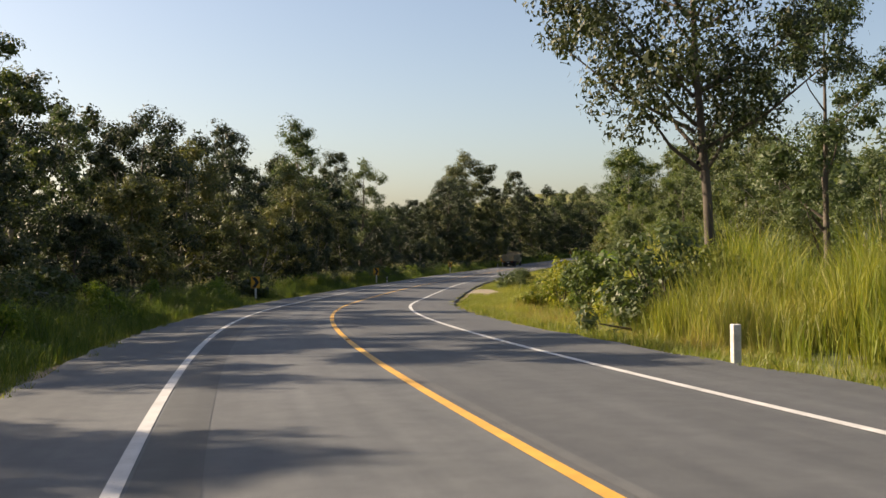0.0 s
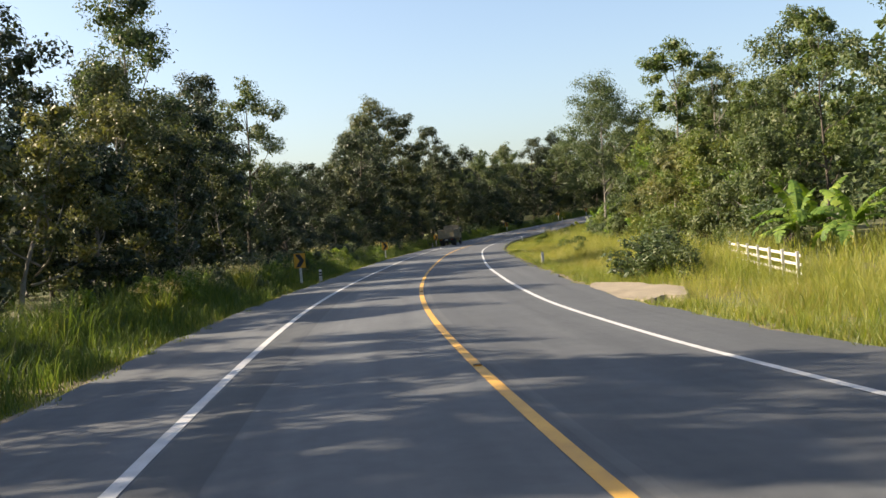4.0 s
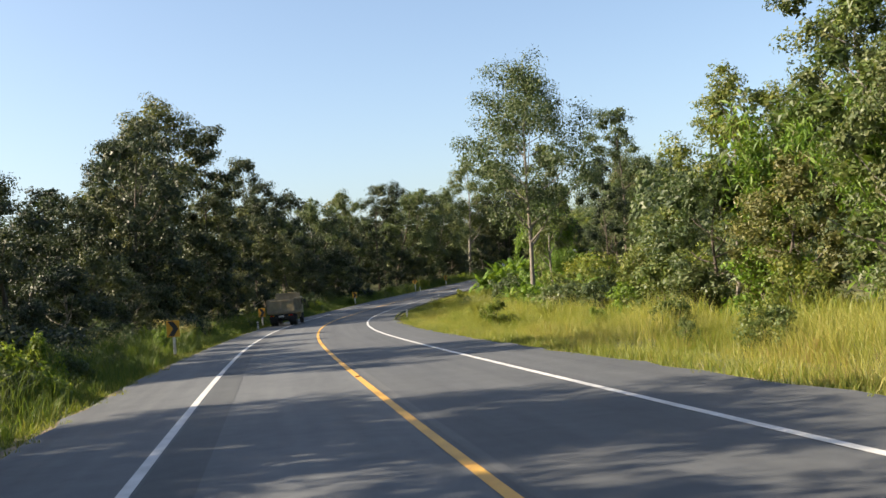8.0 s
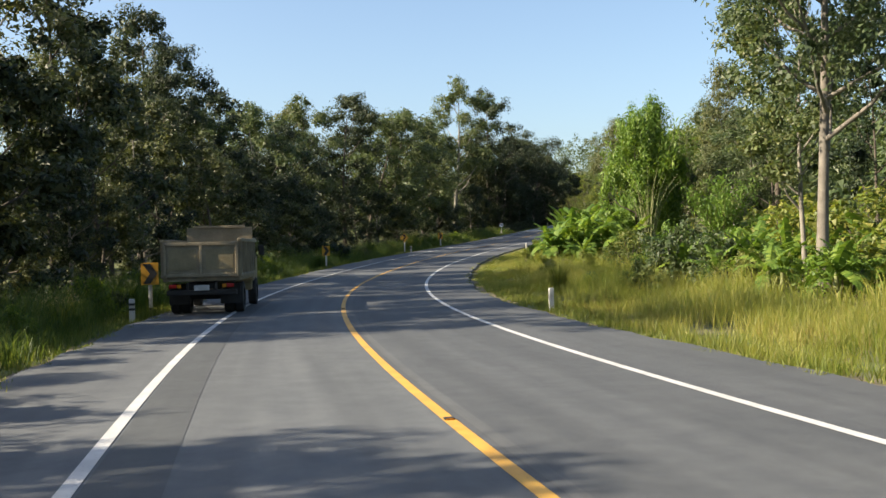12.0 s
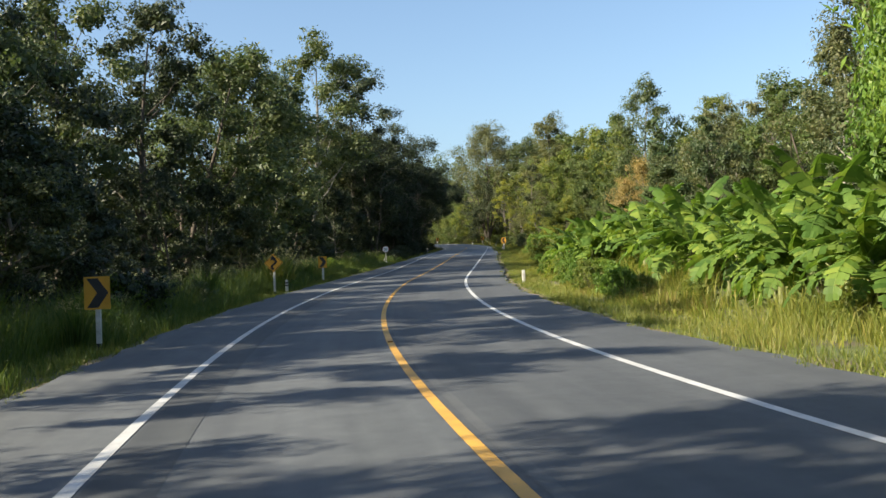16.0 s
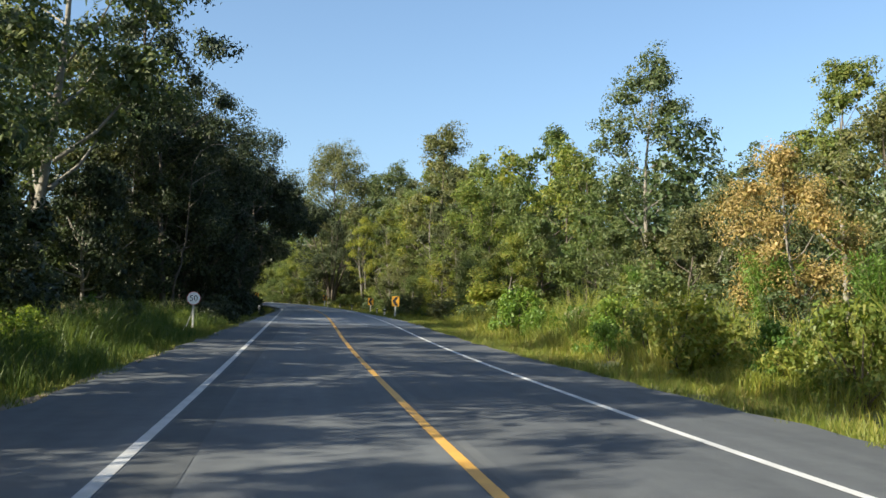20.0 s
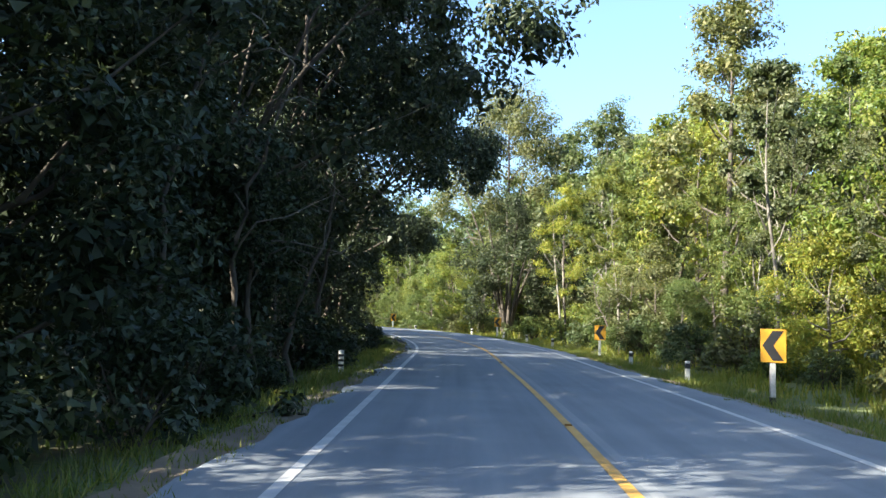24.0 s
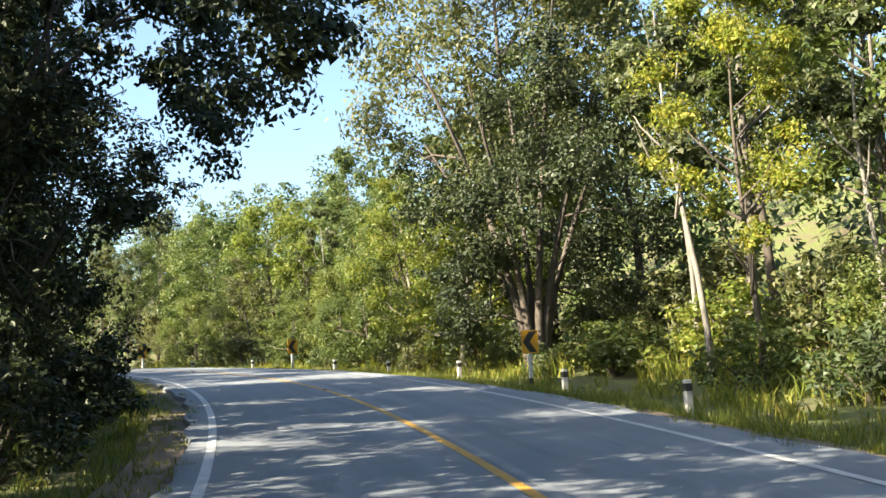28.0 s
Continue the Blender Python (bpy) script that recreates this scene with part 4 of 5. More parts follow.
def plant_woods():
    rng = random.Random(7)
    # left woods: leafy edge, then taller rows
    rows = ((13.2, 5.2, ("edge", "edge", "small", "edge"), (.5, 1.12), "mid"),
            (17.0, 6.0, ("broad", "tall", "broad", "slender"), (.86, 1.14), "mid"),
            (24.0, 7.8, ("tall", "broad", "tall"), (.92, 1.12), "back"))
    for row, (d0, step, kinds, size, grain) in enumerate(rows):
        s = -2.0 + row * 2
        while s < 470:
            near = float(np.interp(s, [0, 338, 354, 560], [0, 0, -4.4, -4.4]))
            low = float(np.interp(s, [0, 22, 27, 40, 44, 76, 90, 112, 120, 130, 136, 170, 195, 205, 212, 227, 232, 262, 267, 286, 292, 318, 336, 340, 352, 358, 560],
                                  [.9, .9, 1.0, 1.0, .72, .80, .78, .78, .86, .86, .74, .74, .78, .9, 1.15, 1.15, .76, .80, 1.0, 1.0, 1.05, 1.06, 1.0, 1.12, 1.15, .98, .98]))
            # out of view here: rows 1 and 2 stay tall to shade the road
            if row and s < 62:
                low = 1.0 if s < (49, 62)[row - 1] and s > 24 else low
            if row == 2 and low > .85:
                low *= .8
            if row == 2 and 170 < s < 190:
                low *= .7
            d = d0 + near + rng.uniform(-1.2, 1.5)
            kind, h, v = rng.choice(kinds), low * rng.uniform(*size), rng.randrange(3)
            q = rng.random()
            # the shaded left side gets the shade-toned leaf, always past s = 345
            leaf = LEAF_DARK_SHADE if q < (.82, .5, .75)[row] or s > 345 else (LEAF_MID if q < .8 else LEAF_OLIVE)
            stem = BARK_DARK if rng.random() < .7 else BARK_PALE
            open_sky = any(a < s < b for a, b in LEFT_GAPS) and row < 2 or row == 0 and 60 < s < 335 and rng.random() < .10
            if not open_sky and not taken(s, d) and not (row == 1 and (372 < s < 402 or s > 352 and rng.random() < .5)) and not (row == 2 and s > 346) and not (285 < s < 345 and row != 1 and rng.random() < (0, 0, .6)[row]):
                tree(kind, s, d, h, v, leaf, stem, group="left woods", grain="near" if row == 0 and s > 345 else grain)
            s += step * rng.uniform(.7, 1.3)
    # right woods
    rows = ((-20.0, 6.5, ("edge", "small", "edge", "small"), (.7, 1.0), "mid"),
            (-28.0, 8.0, ("broad", "tall", "slender", "broad"), (.72, .95), "mid"))
    for row, (d0, step, kinds, size, grain) in enumerate(rows):
        s = 30.0
        while s < 356:
            if row == 0 and (s < 68 or 82 < s < 118 or 163 < s < 300 and (172 < s < 246 or rng.random() < .7)):
                s += step
                continue
            d = d0 + rng.uniform(-2.0, 1.2)
            leaf = rng.choice((LEAF_MID, LEAF_MID, LEAF_OLIVE, LEAF_LIGHT))
            kind, h, v = rng.choice(kinds), rng.uniform(*size) * float(np.interp(s, [60, 130, 160, 170, 185, 245, 260, 275, 290, 352], [.7, 1, .9, .8, .58, .58, .85, .9, 1.0, .86])), rng.randrange(3)
            stem = BARK_DARK if rng.random() < .5 else BARK_PALE
            if not taken(s, d) and not (row == 1 and 183 < s < 246 and rng.random() < .6):
                tree(kind, s, d, h, v, leaf, stem, group="right woods", grain=grain)
            s += step * rng.uniform(.7, 1.3)
    rows = ((-11.0, 4.6, ("edge", "small", "edge", "slender"), (.72, 1.05), "near"),
            (-15.5, 5.0, ("broad", "slender", "tall", "broad"), (.85, 1.1), "mid"),
            (-23.0, 6.5, ("broad", "tall"), (.9, 1.1), "back"))
    for row, (d0, step, kinds, size, grain) in enumerate(rows):
        s = 356.0
        while s < 485:
            d = d0 - (2 if s < 365 else 0) + rng.uniform(-1.5, 1.0)
            # the sunlit side picks only lighter tones, some of the sunlight in the colour
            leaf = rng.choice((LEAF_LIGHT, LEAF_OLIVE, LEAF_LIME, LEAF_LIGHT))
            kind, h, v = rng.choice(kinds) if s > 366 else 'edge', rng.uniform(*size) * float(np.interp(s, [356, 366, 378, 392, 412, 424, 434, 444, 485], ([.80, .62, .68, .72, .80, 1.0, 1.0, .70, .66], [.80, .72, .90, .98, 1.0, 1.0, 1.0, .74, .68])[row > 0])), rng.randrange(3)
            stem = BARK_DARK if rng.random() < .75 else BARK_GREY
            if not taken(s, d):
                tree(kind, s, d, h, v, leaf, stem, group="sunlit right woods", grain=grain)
            s += step * rng.uniform(.7, 1.3)


def landmark_trees():
    # right side
    tree("spreading", 42.0, -12.6, .84, 0, LEAF_DARK_SHADE, BARK_DARK, "tall dark roadside tree rising above the bushes", slim=.85)
    tree("tall", 53, -22, .75, 1, LEAF_MID, BARK_DARK)
    tree("tall", 161, -27.4, .90, 1, LEAF_MID, BARK_PALE)
    tree("broad", 155, -34.0, 1.25, 2, LEAF_MID, BARK_DARK)
    tree("slender", 148, -29.0, .7, 0, LEAF_LIGHT, BARK_PALE)
    tree("slender", 150, -20.5, 1.05, 1, LEAF_LIGHT, BARK_GREY)
    tree("tall", 163, -20.5, .60, 1, LEAF_LIGHT, BARK_GREY)
    tree("spreading", 208.5, -18.1, 1.0, 1, LEAF_MID, BARK_GREY, slim=.92)
    tree("slender", 217, -20.5, .95, 1, LEAF_MID, BARK_PALE, "slender tree with a straight white trunk")
    tree("slender", 224, -27.0, .85, 2, LEAF_DARK_SHADE, BARK_DARK)
    tree("tall", 259, -29.5, 1.15, 0, LEAF_MID, BARK_DARK)
    tree("tall", 355.5, -24.5, 1.0, 2, LEAF_MID, BARK_PALE, "tall airy tree with a pale trunk above the thicket", slim=.9)
    tree("edge", 323, -20.0, .92, 1, LEAF_BROWN, BARK_PALE, "dry bushy tree with rusty brown foliage", grain="near")
    tree("slender", 403.0, -11.3, .76, 1, LEAF_YELLOW, BARK_GREY, "tree with bright yellow leaves in the sun", grain="near")
    # this crown stands in shade, which its leaf tone carries
    tree("fan", 424.6, -10.6, 1.12, 0, LEAF_DARK_SHADE, BARK_DARK, grain="near")
    # left-hand trees, all in the shade-toned leaf
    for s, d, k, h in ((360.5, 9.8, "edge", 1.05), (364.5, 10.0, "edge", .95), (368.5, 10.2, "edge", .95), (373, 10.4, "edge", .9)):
        tree(k, s, d, h, int(s) % 3, LEAF_DARK_SHADE, BARK_DARK, group="left woods", grain="near" if k == "edge" else "mid")
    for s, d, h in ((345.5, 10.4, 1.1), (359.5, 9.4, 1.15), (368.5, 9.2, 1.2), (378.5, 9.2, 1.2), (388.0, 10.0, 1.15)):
        tree("broad", s, d, h, int(s) % 3, LEAF_DARK_SHADE, BARK_DARK, group="left woods", grain="near")
    # low trees added behind the first row to keep sun off the verge
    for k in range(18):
        tree("edge", 338 + 4.6 * k + 1.3 * math.sin(k * 2.3), 14.5 + 2.2 * math.sin(k * 1.7), .62 + .08 * math.sin(k * 3.1), k % 3, LEAF_DARK_SHADE, BARK_DARK, group="left woods", grain="back")
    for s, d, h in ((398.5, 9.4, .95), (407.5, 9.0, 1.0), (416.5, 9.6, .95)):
        tree("broad", s, d, h, int(s) % 3, LEAF_DARK_SHADE, BARK_DARK, group="left woods", grain="near")
    tree("broad", 389, 12.5, .8, 0, LEAF_DARK_SHADE, BARK_DARK, group="left woods")
    tree("broad", 396, 12.8, .8, 1, LEAF_DARK_SHADE, BARK_DARK, group="left woods")
    tree("spreading", 432.5, -15.0, 1.12, 1, LEAF_OLIVE, BARK_DARK, "tall airy olive-leaved tree rising behind the bend")
    tree("tall", 420.0, -17.0, 1.0, 2, LEAF_MID, BARK_GREY)
    rng = random.Random(15)
    for k in range(20):
        s = 374 + 78 * k / 19 + rng.uniform(-1.5, 1.5)
        if not (394 < s < 400 or 422 < s < 427):
            tree("pole", s, -10.6 - rng.uniform(0, 4.5), rng.uniform(.65, 1.05), k % 3, rng.choice((LEAF_OLIVE, LEAF_LIGHT)), rng.choice((BARK_GREY, BARK_PALE)), group="thin trunks in the right woods")
    # crowns that reach over the road from the left
    for s, d, h, v in ((360.5, 8.9, 1.16, 0), (367.5, 9.4, 1.2, 1), (371.5, 9.4, 1.2, 0), (378.5, 7.4, 1.2, 2), (386.0, 10.4, .82, 0), (392.0, 10.4, .8, 1), (399.0, 10.0, .95, 2), (406.5, 9.0, .95, 0), (415, 11.0, .8, 1)):
        tree("overhang", s, d, h, v, LEAF_DARK_SHADE, BARK_DARK, turn=heading(s) + rng.uniform(-20, 20), grain="near", slim=min(1, .97 / h), group="leaning trees over the road")
    # left side
    for s, d, k, h in ((102, 21.5, "broad", .85), (131, 22, "tall", .78), (153, 21.5, "tall", .93), (220, 23, "tall", .97), (246, 18, "tall", .90),
                       (252, 23, "tall", 1.1), (199, 15.2, "broad", 1.15), (317, 24, "tall", 1.02), (352, 9.6, "small", .95)):
        tree(k, s, d, h, int(s) % 3, LEAF_DARK_SHADE, BARK_DARK, group="left woods")
    tree("tall", 333.5, 15.0, 1.28, 1, LEAF_MID, BARK_PALE, "tall tree with a white trunk and airy crown")
    for s, d, h in ((254.5, -17.6, 1.25), (257.2, -18.4, 1.4), (260.0, -19.4, 1.2)):
        tree("edge", s, d, h, int(s) % 3, BAMBOO_LEAF, BARK_DARK, "tree smothered in bright green climbing vines", slim=.55)


def bare_tree(s, d, height, lean, seed, bark_mat=None, label="pale leaning bare tree at the dark forest edge", group="bare leaning trees"):
    """A pale stem with crooked leafless boughs."""
    rng = random.Random(seed)
    p = spot(s, d)
    ob = new("bare_tree")
    ob.matrix_basis = pose(p.x, p.y, p.z - .05, 0, 0, heading(s) + rng.uniform(-50, 50))
    pts = [Vector((lean * q ** 1.4 + .16 * math.sin(q * 8 + seed) + rng.uniform(-.07, .07), .18 * math.sin(q * 6 + seed) + rng.uniform(-.07, .07), height * q)) for q in [i / 14 for i in range(15)]]
    v, f = tubes([[(q, .085 * (1.35 if i == 0 else 1) * (1 - .8 * i / 14) * rng.uniform(.85, 1.2)) for i, q in enumerate(pts)]], 9)
    part_mesh("trunk", mesh_of("trunk", v, f, BARK_DARK, True), ob)
    pts = pts[::2] + pts[-1:]
    for k in range(5):
        at = pts[3 + k]
        a, step, path = rng.uniform(0, 6.28), height * .09, []
        q, el = at.copy(), rng.uniform(.3, 1.0)
        for i in range(6):
            path.append((q.copy(), .026 * (1 - .16 * i) * rng.uniform(.8, 1.25)))
            q += Vector((math.cos(a) * math.cos(el), math.sin(a) * math.cos(el), math.sin(el))) * step
            a += rng.uniform(-.9, .9)
            el -= rng.uniform(-.35, .6)
        v, f = tubes([path], 6)
        part_mesh("bough", mesh_of("bough", v, f, bark_mat or BARK_GREY, True), ob)
    tagged(ob, label, "tree", group)


def bare_trees():
    for k, (s, d, h, lean) in enumerate(((354.5, 7.2, 8.0, .8), (357.6, 6.6, 7.0, 1.6), (360.2, 6.4, 6.0, -.9), (363.0, 6.0, 6.5, 1.3), (366.4, 6.9, 8.5, -1.2),
                                         (371.0, 7.0, 7.0, 1.8), (376.0, 7.3, 8.0, .6), (382.0, 7.2, 6.5, 1.5), (390.0, 7.6, 7.5, -.8), (408.5, 7.2, 6.5, 1.6), (344.0, 9.5, 10.0, 1.0))):
        bare_tree(s, d, h, lean, k)
    for k, (s, d, h, lean) in enumerate(((397.5, -9.6, 6.0, 1.6), (400.5, -9.9, 5.0, -1.4))):
        bare_tree(s, d, h, lean, 30 + k, BARK_PALE, "dead tree with tangled pale boughs in the undergrowth", "dead trees")


def plant_shrubs():
    rng = random.Random(3)
    lab_d, lab_l = "dense shaded green shrub under the trees", "leafy yellow-green shrub in the sun"
    s = 6.0
    while s < 322:
        # most shrubs under the trees have their shade in the leaf tone
        shrub(s, 10.2 + rng.uniform(-1.4, 1.6), rng.uniform(1.1, 2.6), LEAF_DARK_SHADE if rng.random() < .6 else LEAF_MID, lab_d, rng.randrange(3), rng.uniform(.9, 1.3))
        s += rng.uniform(3.0, 6.5)
    s = 335.5
    while s < 440:
        shrub(s, 6.2 + rng.uniform(-.4, 1.2), rng.uniform(1.0, 2.2), LEAF_DARK_SHADE, lab_d, rng.randrange(3), rng.uniform(.9, 1.3))
        s += rng.uniform(2.4, 4.5)
    s = 8.0
    while s < 335:
        if not 324 < s < 333:
            tall = rng.uniform(.8, 1.9)
            shrub(s, 7.5 + .5 * tall + rng.uniform(-.5, 1.2), tall, rng.choice((WEED_LEAF, WEED_LEAF, LEAF_MID)), "leafy bright green weed bush on the verge", 3 + rng.randrange(3), rng.uniform(.6, 1.0), "verge bushes")
        s += rng.uniform(1.2, 3.4)
    s = 66.0
    while s < 340:
        if not (86 < s < 106 or 172 < s < 232 and rng.random() < .7):
            shrub(s, -9.2 - rng.uniform(0, 4.5), rng.uniform(.8, 1.7), rng.choice((WEED_LEAF, LEAF_LIME, LEAF_LIGHT)), "low leafy herb bush in the long grass", 3 + rng.randrange(3), rng.uniform(.7, 1.2), "bushes in the grass")
        s += rng.uniform(3.0, 8.0)
    for s, d, h in ((104, 9.2, 2.0), (112.7, 8.2, 2.2), (127, 9, 1.9), (139, 9.3, 2.3), (160, 8.8, 2.0), (177, 8.6, 2.2), (183, 9.2, 1.8), (262, 8.4, 1.9),
                    (272, 8.8, 2.3), (301, 8.6, 2.0), (316, 8.8, 1.9), (337, 8.0, 1.6)):
        reed_clump(s, d, h)
    s = 68.0
    while s < 330:
        reed_clump(s, 7.5 + rng.uniform(0, 1.8), rng.uniform(1.1, 2.1), rng.choice((GRASS_WEED, GRASS_GREEN)))
        s += rng.uniform(3.0, 8.5)
    for s, d, h in ((106.5, 7.7, 1.8), (108.6, 8.2, 1.9), (111.0, 7.6, 1.4), (113.5, 7.9, 1.5), (176.0, 7.9, 1.6), (181.0, 8.2, 1.9), (186.5, 7.8, 1.7), (191.0, 8.0, 1.6)):
        reed_clump(s, d, h, GRASS_GOLD)
    for s, d, h in ((283.5, 7.6, 2.9), (285.2, 8.3, 2.4), (286.6, 7.7, 2.2), (280.5, 9.0, 2.0)):
        reed_clump(s, d, h, GRASS_GOLD)
    for s, d, h in ((311, -9.5, 2.4), (215, -9, 1.7), (186, -11, 1.9), (168, -12, 1.8), (321, -9.6, 2.0)):
        reed_clump(s, d, h, GRASS_GOLD)
    for k in range(26):
        shrub(262 + 1.4 * k + rng.uniform(-.5, .5), -8.6 - rng.uniform(0, 1.2), rng.uniform(.9, 1.8), rng.choice((WEED_LEAF, LEAF_LIME, BAMBOO_LEAF)), "tall bright green herb thicket in the sun", 3 + rng.randrange(3), rng.uniform(.7, 1.0), "sunny thicket")
    for k in range(13):
        shrub(298 + k * 3.6 + rng.uniform(-.8, .8), -8.6 - rng.uniform(0, 3.0), rng.uniform(1.3, 2.6), rng.choice((WEED_LEAF, LEAF_LIME, BAMBOO_LEAF)), "tall bright green herb thicket in the sun", 3 + rng.randrange(3), rng.uniform(.7, 1.0), "sunny thicket")
    # the bushy bank at the start
    shrub(37.5, -9.3, 3.0, LEAF_MID, "tall dark green bush on the bank", 1, .9)
    for k in range(13):
        shrub(36 + k * 2.1 + rng.uniform(-1, 1), -9.6 - rng.uniform(0, 3.2), rng.uniform(1.5, 2.7), rng.choice((LEAF_LIME, LEAF_LIME, LEAF_LIGHT)), lab_l, rng.randrange(3), rng.uniform(.85, 1.1), "bushes on the bank")
    shrub(101.6, -8.8, 1.8, LEAF_MID, "round dark green bush beside the dirt pull-in", 1, 1.25)
    shrub(100.2, -9.3, 1.5, LEAF_MID, "round dark green bush beside the dirt pull-in", 0, 1.25)
    shrub(103.6, -9.7, 1.7, LEAF_MID, "round dark green bush beside the dirt pull-in", 2, 1.3)
    s = 62.0
    while s < 350:
        if not 84 < s < 108:
            shrub(s, -15.8 - rng.uniform(0, 3.0), rng.uniform(1.4, 3.0), rng.choice((LEAF_LIGHT, LEAF_MID, BAMBOO_LEAF)), lab_l, rng.randrange(3), rng.uniform(.9, 1.3))
        s += rng.uniform(4.0, 7.0)
    for k in range(22):
        shrub(184 + 2.8 * k + rng.uniform(-1, 1), -22 - rng.uniform(0, 12), rng.uniform(2.2, 4.2), rng.choice((LEAF_LIME, BAMBOO_LEAF, LEAF_LIGHT)), lab_l, rng.randrange(3), rng.uniform(.9, 1.3))
    for k in range(52):
        shrub(376 + 1.6 * k + rng.uniform(-.8, .8), -13.2 - rng.uniform(0, 6.5), rng.uniform(2.2, 4.2), rng.choice((LEAF_OLIVE, LEAF_LIGHT, LEAF_MID)), "tall leafy undergrowth between thin trunks", rng.randrange(3), rng.uniform(.8, 1.2), "undergrowth")
    s = 352.0
    while s < 470:
        shrub(s, -9.6 - rng.uniform(0, 1.6), rng.uniform(1.1, 2.4), rng.choice((LEAF_LIGHT, LEAF_MID, LEAF_OLIVE)), lab_l, rng.randrange(3), rng.uniform(.9, 1.3))
        if rng.random() < .6:
            shrub(s + 1.2, -11.5 - rng.uniform(0, 2.5), rng.uniform(1.5, 3.0), rng.choice((LEAF_LIGHT, LEAF_LIME)), lab_l, rng.randrange(3), rng.uniform(.9, 1.3))
        s += rng.uniform(2.6, 4.6)


def plant_bananas():
    rng = random.Random(9)
    for k in range(84):
        q = k / 83
        banana_plant(246 + 45 * q + rng.uniform(-1.5, 1.5), -11.0 - 2.2 * q - rng.uniform(0, 6.0), rng.uniform(2.6, 5.6))
    for k in range(22):
        banana_plant(281 + 13 * k / 21 + rng.uniform(-.8, .8), -9.6 - rng.uniform(0, 3.6), rng.uniform(3.0, 4.9))
    for k in range(12):
        banana_plant(203 + 36 * k / 11 + rng.uniform(-2, 2), -19.5 - rng.uniform(-1.5, 3.5), rng.uniform(3.0, 4.2), "bananas under the big tree")
    for k in range(10):
        banana_plant(205 + 17 * k / 9 + rng.uniform(-1, 1), -15.8 - rng.uniform(0, 3.0), rng.uniform(2.0, 3.2), "bananas under the big tree")
    for s, d, h in ((186, -16.0, 2.4), (188.5, -17.0, 2.6), (190.5, -16.6, 2.3)):
        banana_plant(s, d, h, "bananas under the big tree")
    for s, d in ((108, -17), (111, -19), (105.5, -18.5)):
        banana_plant(s, d, 4.4, "bananas by the fence")
    for s, d, h, v in ((128, -21.5, 6.5, 0), (134, -23, 7.5, 1), (140, -21, 8.0, 0), (152, -22, 10.5, 1), (160, -21, 11, 0),
                       (255.5, -19.0, 11.5, 1), (259.5, -20.5, 10.5, 0), (236, -21.5, 7.0, 1), (312, -17, 4.0, 0), (322, -18, 4.5, 1), (335, -17, 4.2, 0)):
        bamboo_clump(s, d, h, v)
    bamboo_clump(252.5, -18.5, 8.5, 0, "leafless dry bamboo stalks behind the bananas", False)


# ---- signs, posts, fence, pull-in ----
def road_sign_base(name, s, d):
    p = spot(s, d)
    ob = new(name)
    ob.matrix_basis = pose(p.x, p.y, p.z, 0, 0, heading(s) + random.uniform(-4, 4))
    return ob


def post_part(ob, height, w=0.12):
    bm = bmesh.new()
    box(bm, (w, w, height - .2), (0, 0, .2 + (height - .2) / 2), bevel=.012)
    part("post", bm, WHITE_PAINT, ob, "white painted concrete post")
    bm = bmesh.new()
    box(bm, (w + .006, w + .006, .40), (0, 0, .02), bevel=.01)
    part("post_foot", bm, BLACK_PAINT, ob, "black painted post foot")


def flat_shape(outline, y0, y1):
    """A plate from an outline in x and z, between two depths."""
    bm = bmesh.new()
    a = [bm.verts.new((x, y0, z)) for x, z in outline]
    b = [bm.verts.new((x, y1, z)) for x, z in outline]
    bm.faces.new(a)
    bm.faces.new(b[::-1])
    n = len(a)
    for i in range(n):
        bm.faces.new((a[i], b[i], b[(i + 1) % n], a[(i + 1) % n]))
    bmesh.ops.recalc_face_normals(bm, faces=bm.faces)
    return bm


def chevron_sign(s, d, points=1):
    """points: 1 towards the right as one drives, -1 towards the left."""
    ob = road_sign_base("chevron_sign", s, d)
    post_part(ob, 1.25)
    bm = bmesh.new()
    box(bm, (.60, .012, .78), (0, -.075, 1.42), bevel=.004)
    panel = part("panel", bm, SIGN_YELLOW, ob, "orange-yellow reflective panel")
    k = points
    outline = [(k * x, 1.42 + z) for x, z in ((-.24, .35), (.02, .35), (.26, 0.0), (.02, -.35), (-.24, -.35), (.0, 0.0))]
    part("arrow", flat_shape(outline, -.086, -.082), BLACK_PAINT, panel, "black chevron arrow")
    tagged(ob, "yellow and black chevron bend sign on a white post", "road sign", "chevron signs")


def guide_post(s, d, bands=2, height=.72):
    ob = road_sign_base("guide_post", s, d)
    bm = bmesh.new()
    box(bm, (.15, .15, height + .1), (0, 0, height / 2 - .05), bevel=.02)
    part("post", bm, WHITE_PAINT, ob)
    for i in range(bands):
        bm = bmesh.new()
        box(bm, (.158, .158, .07 if bands > 1 else .16), (0, 0, height - .16 - i * .15), bevel=.004)
        part("band", bm, BLACK_PAINT, ob, "black painted band")
    tagged(ob, "white concrete guide post with black bands", "guide post", "guide posts")


def text_mesh(text, size, depth=.002):
    cu = bpy.data.curves.new("text", "FONT")
    cu.body, cu.size, cu.align_x, cu.align_y, cu.extrude = text, size, "CENTER", "CENTER", depth
    tmp = bpy.data.objects.new("text", cu)
    scene.collection.objects.link(tmp)
    me = bpy.data.meshes.new_from_object(tmp.evaluated_get(bpy.context.evaluated_depsgraph_get()))
    bpy.data.objects.remove(tmp)
    return me


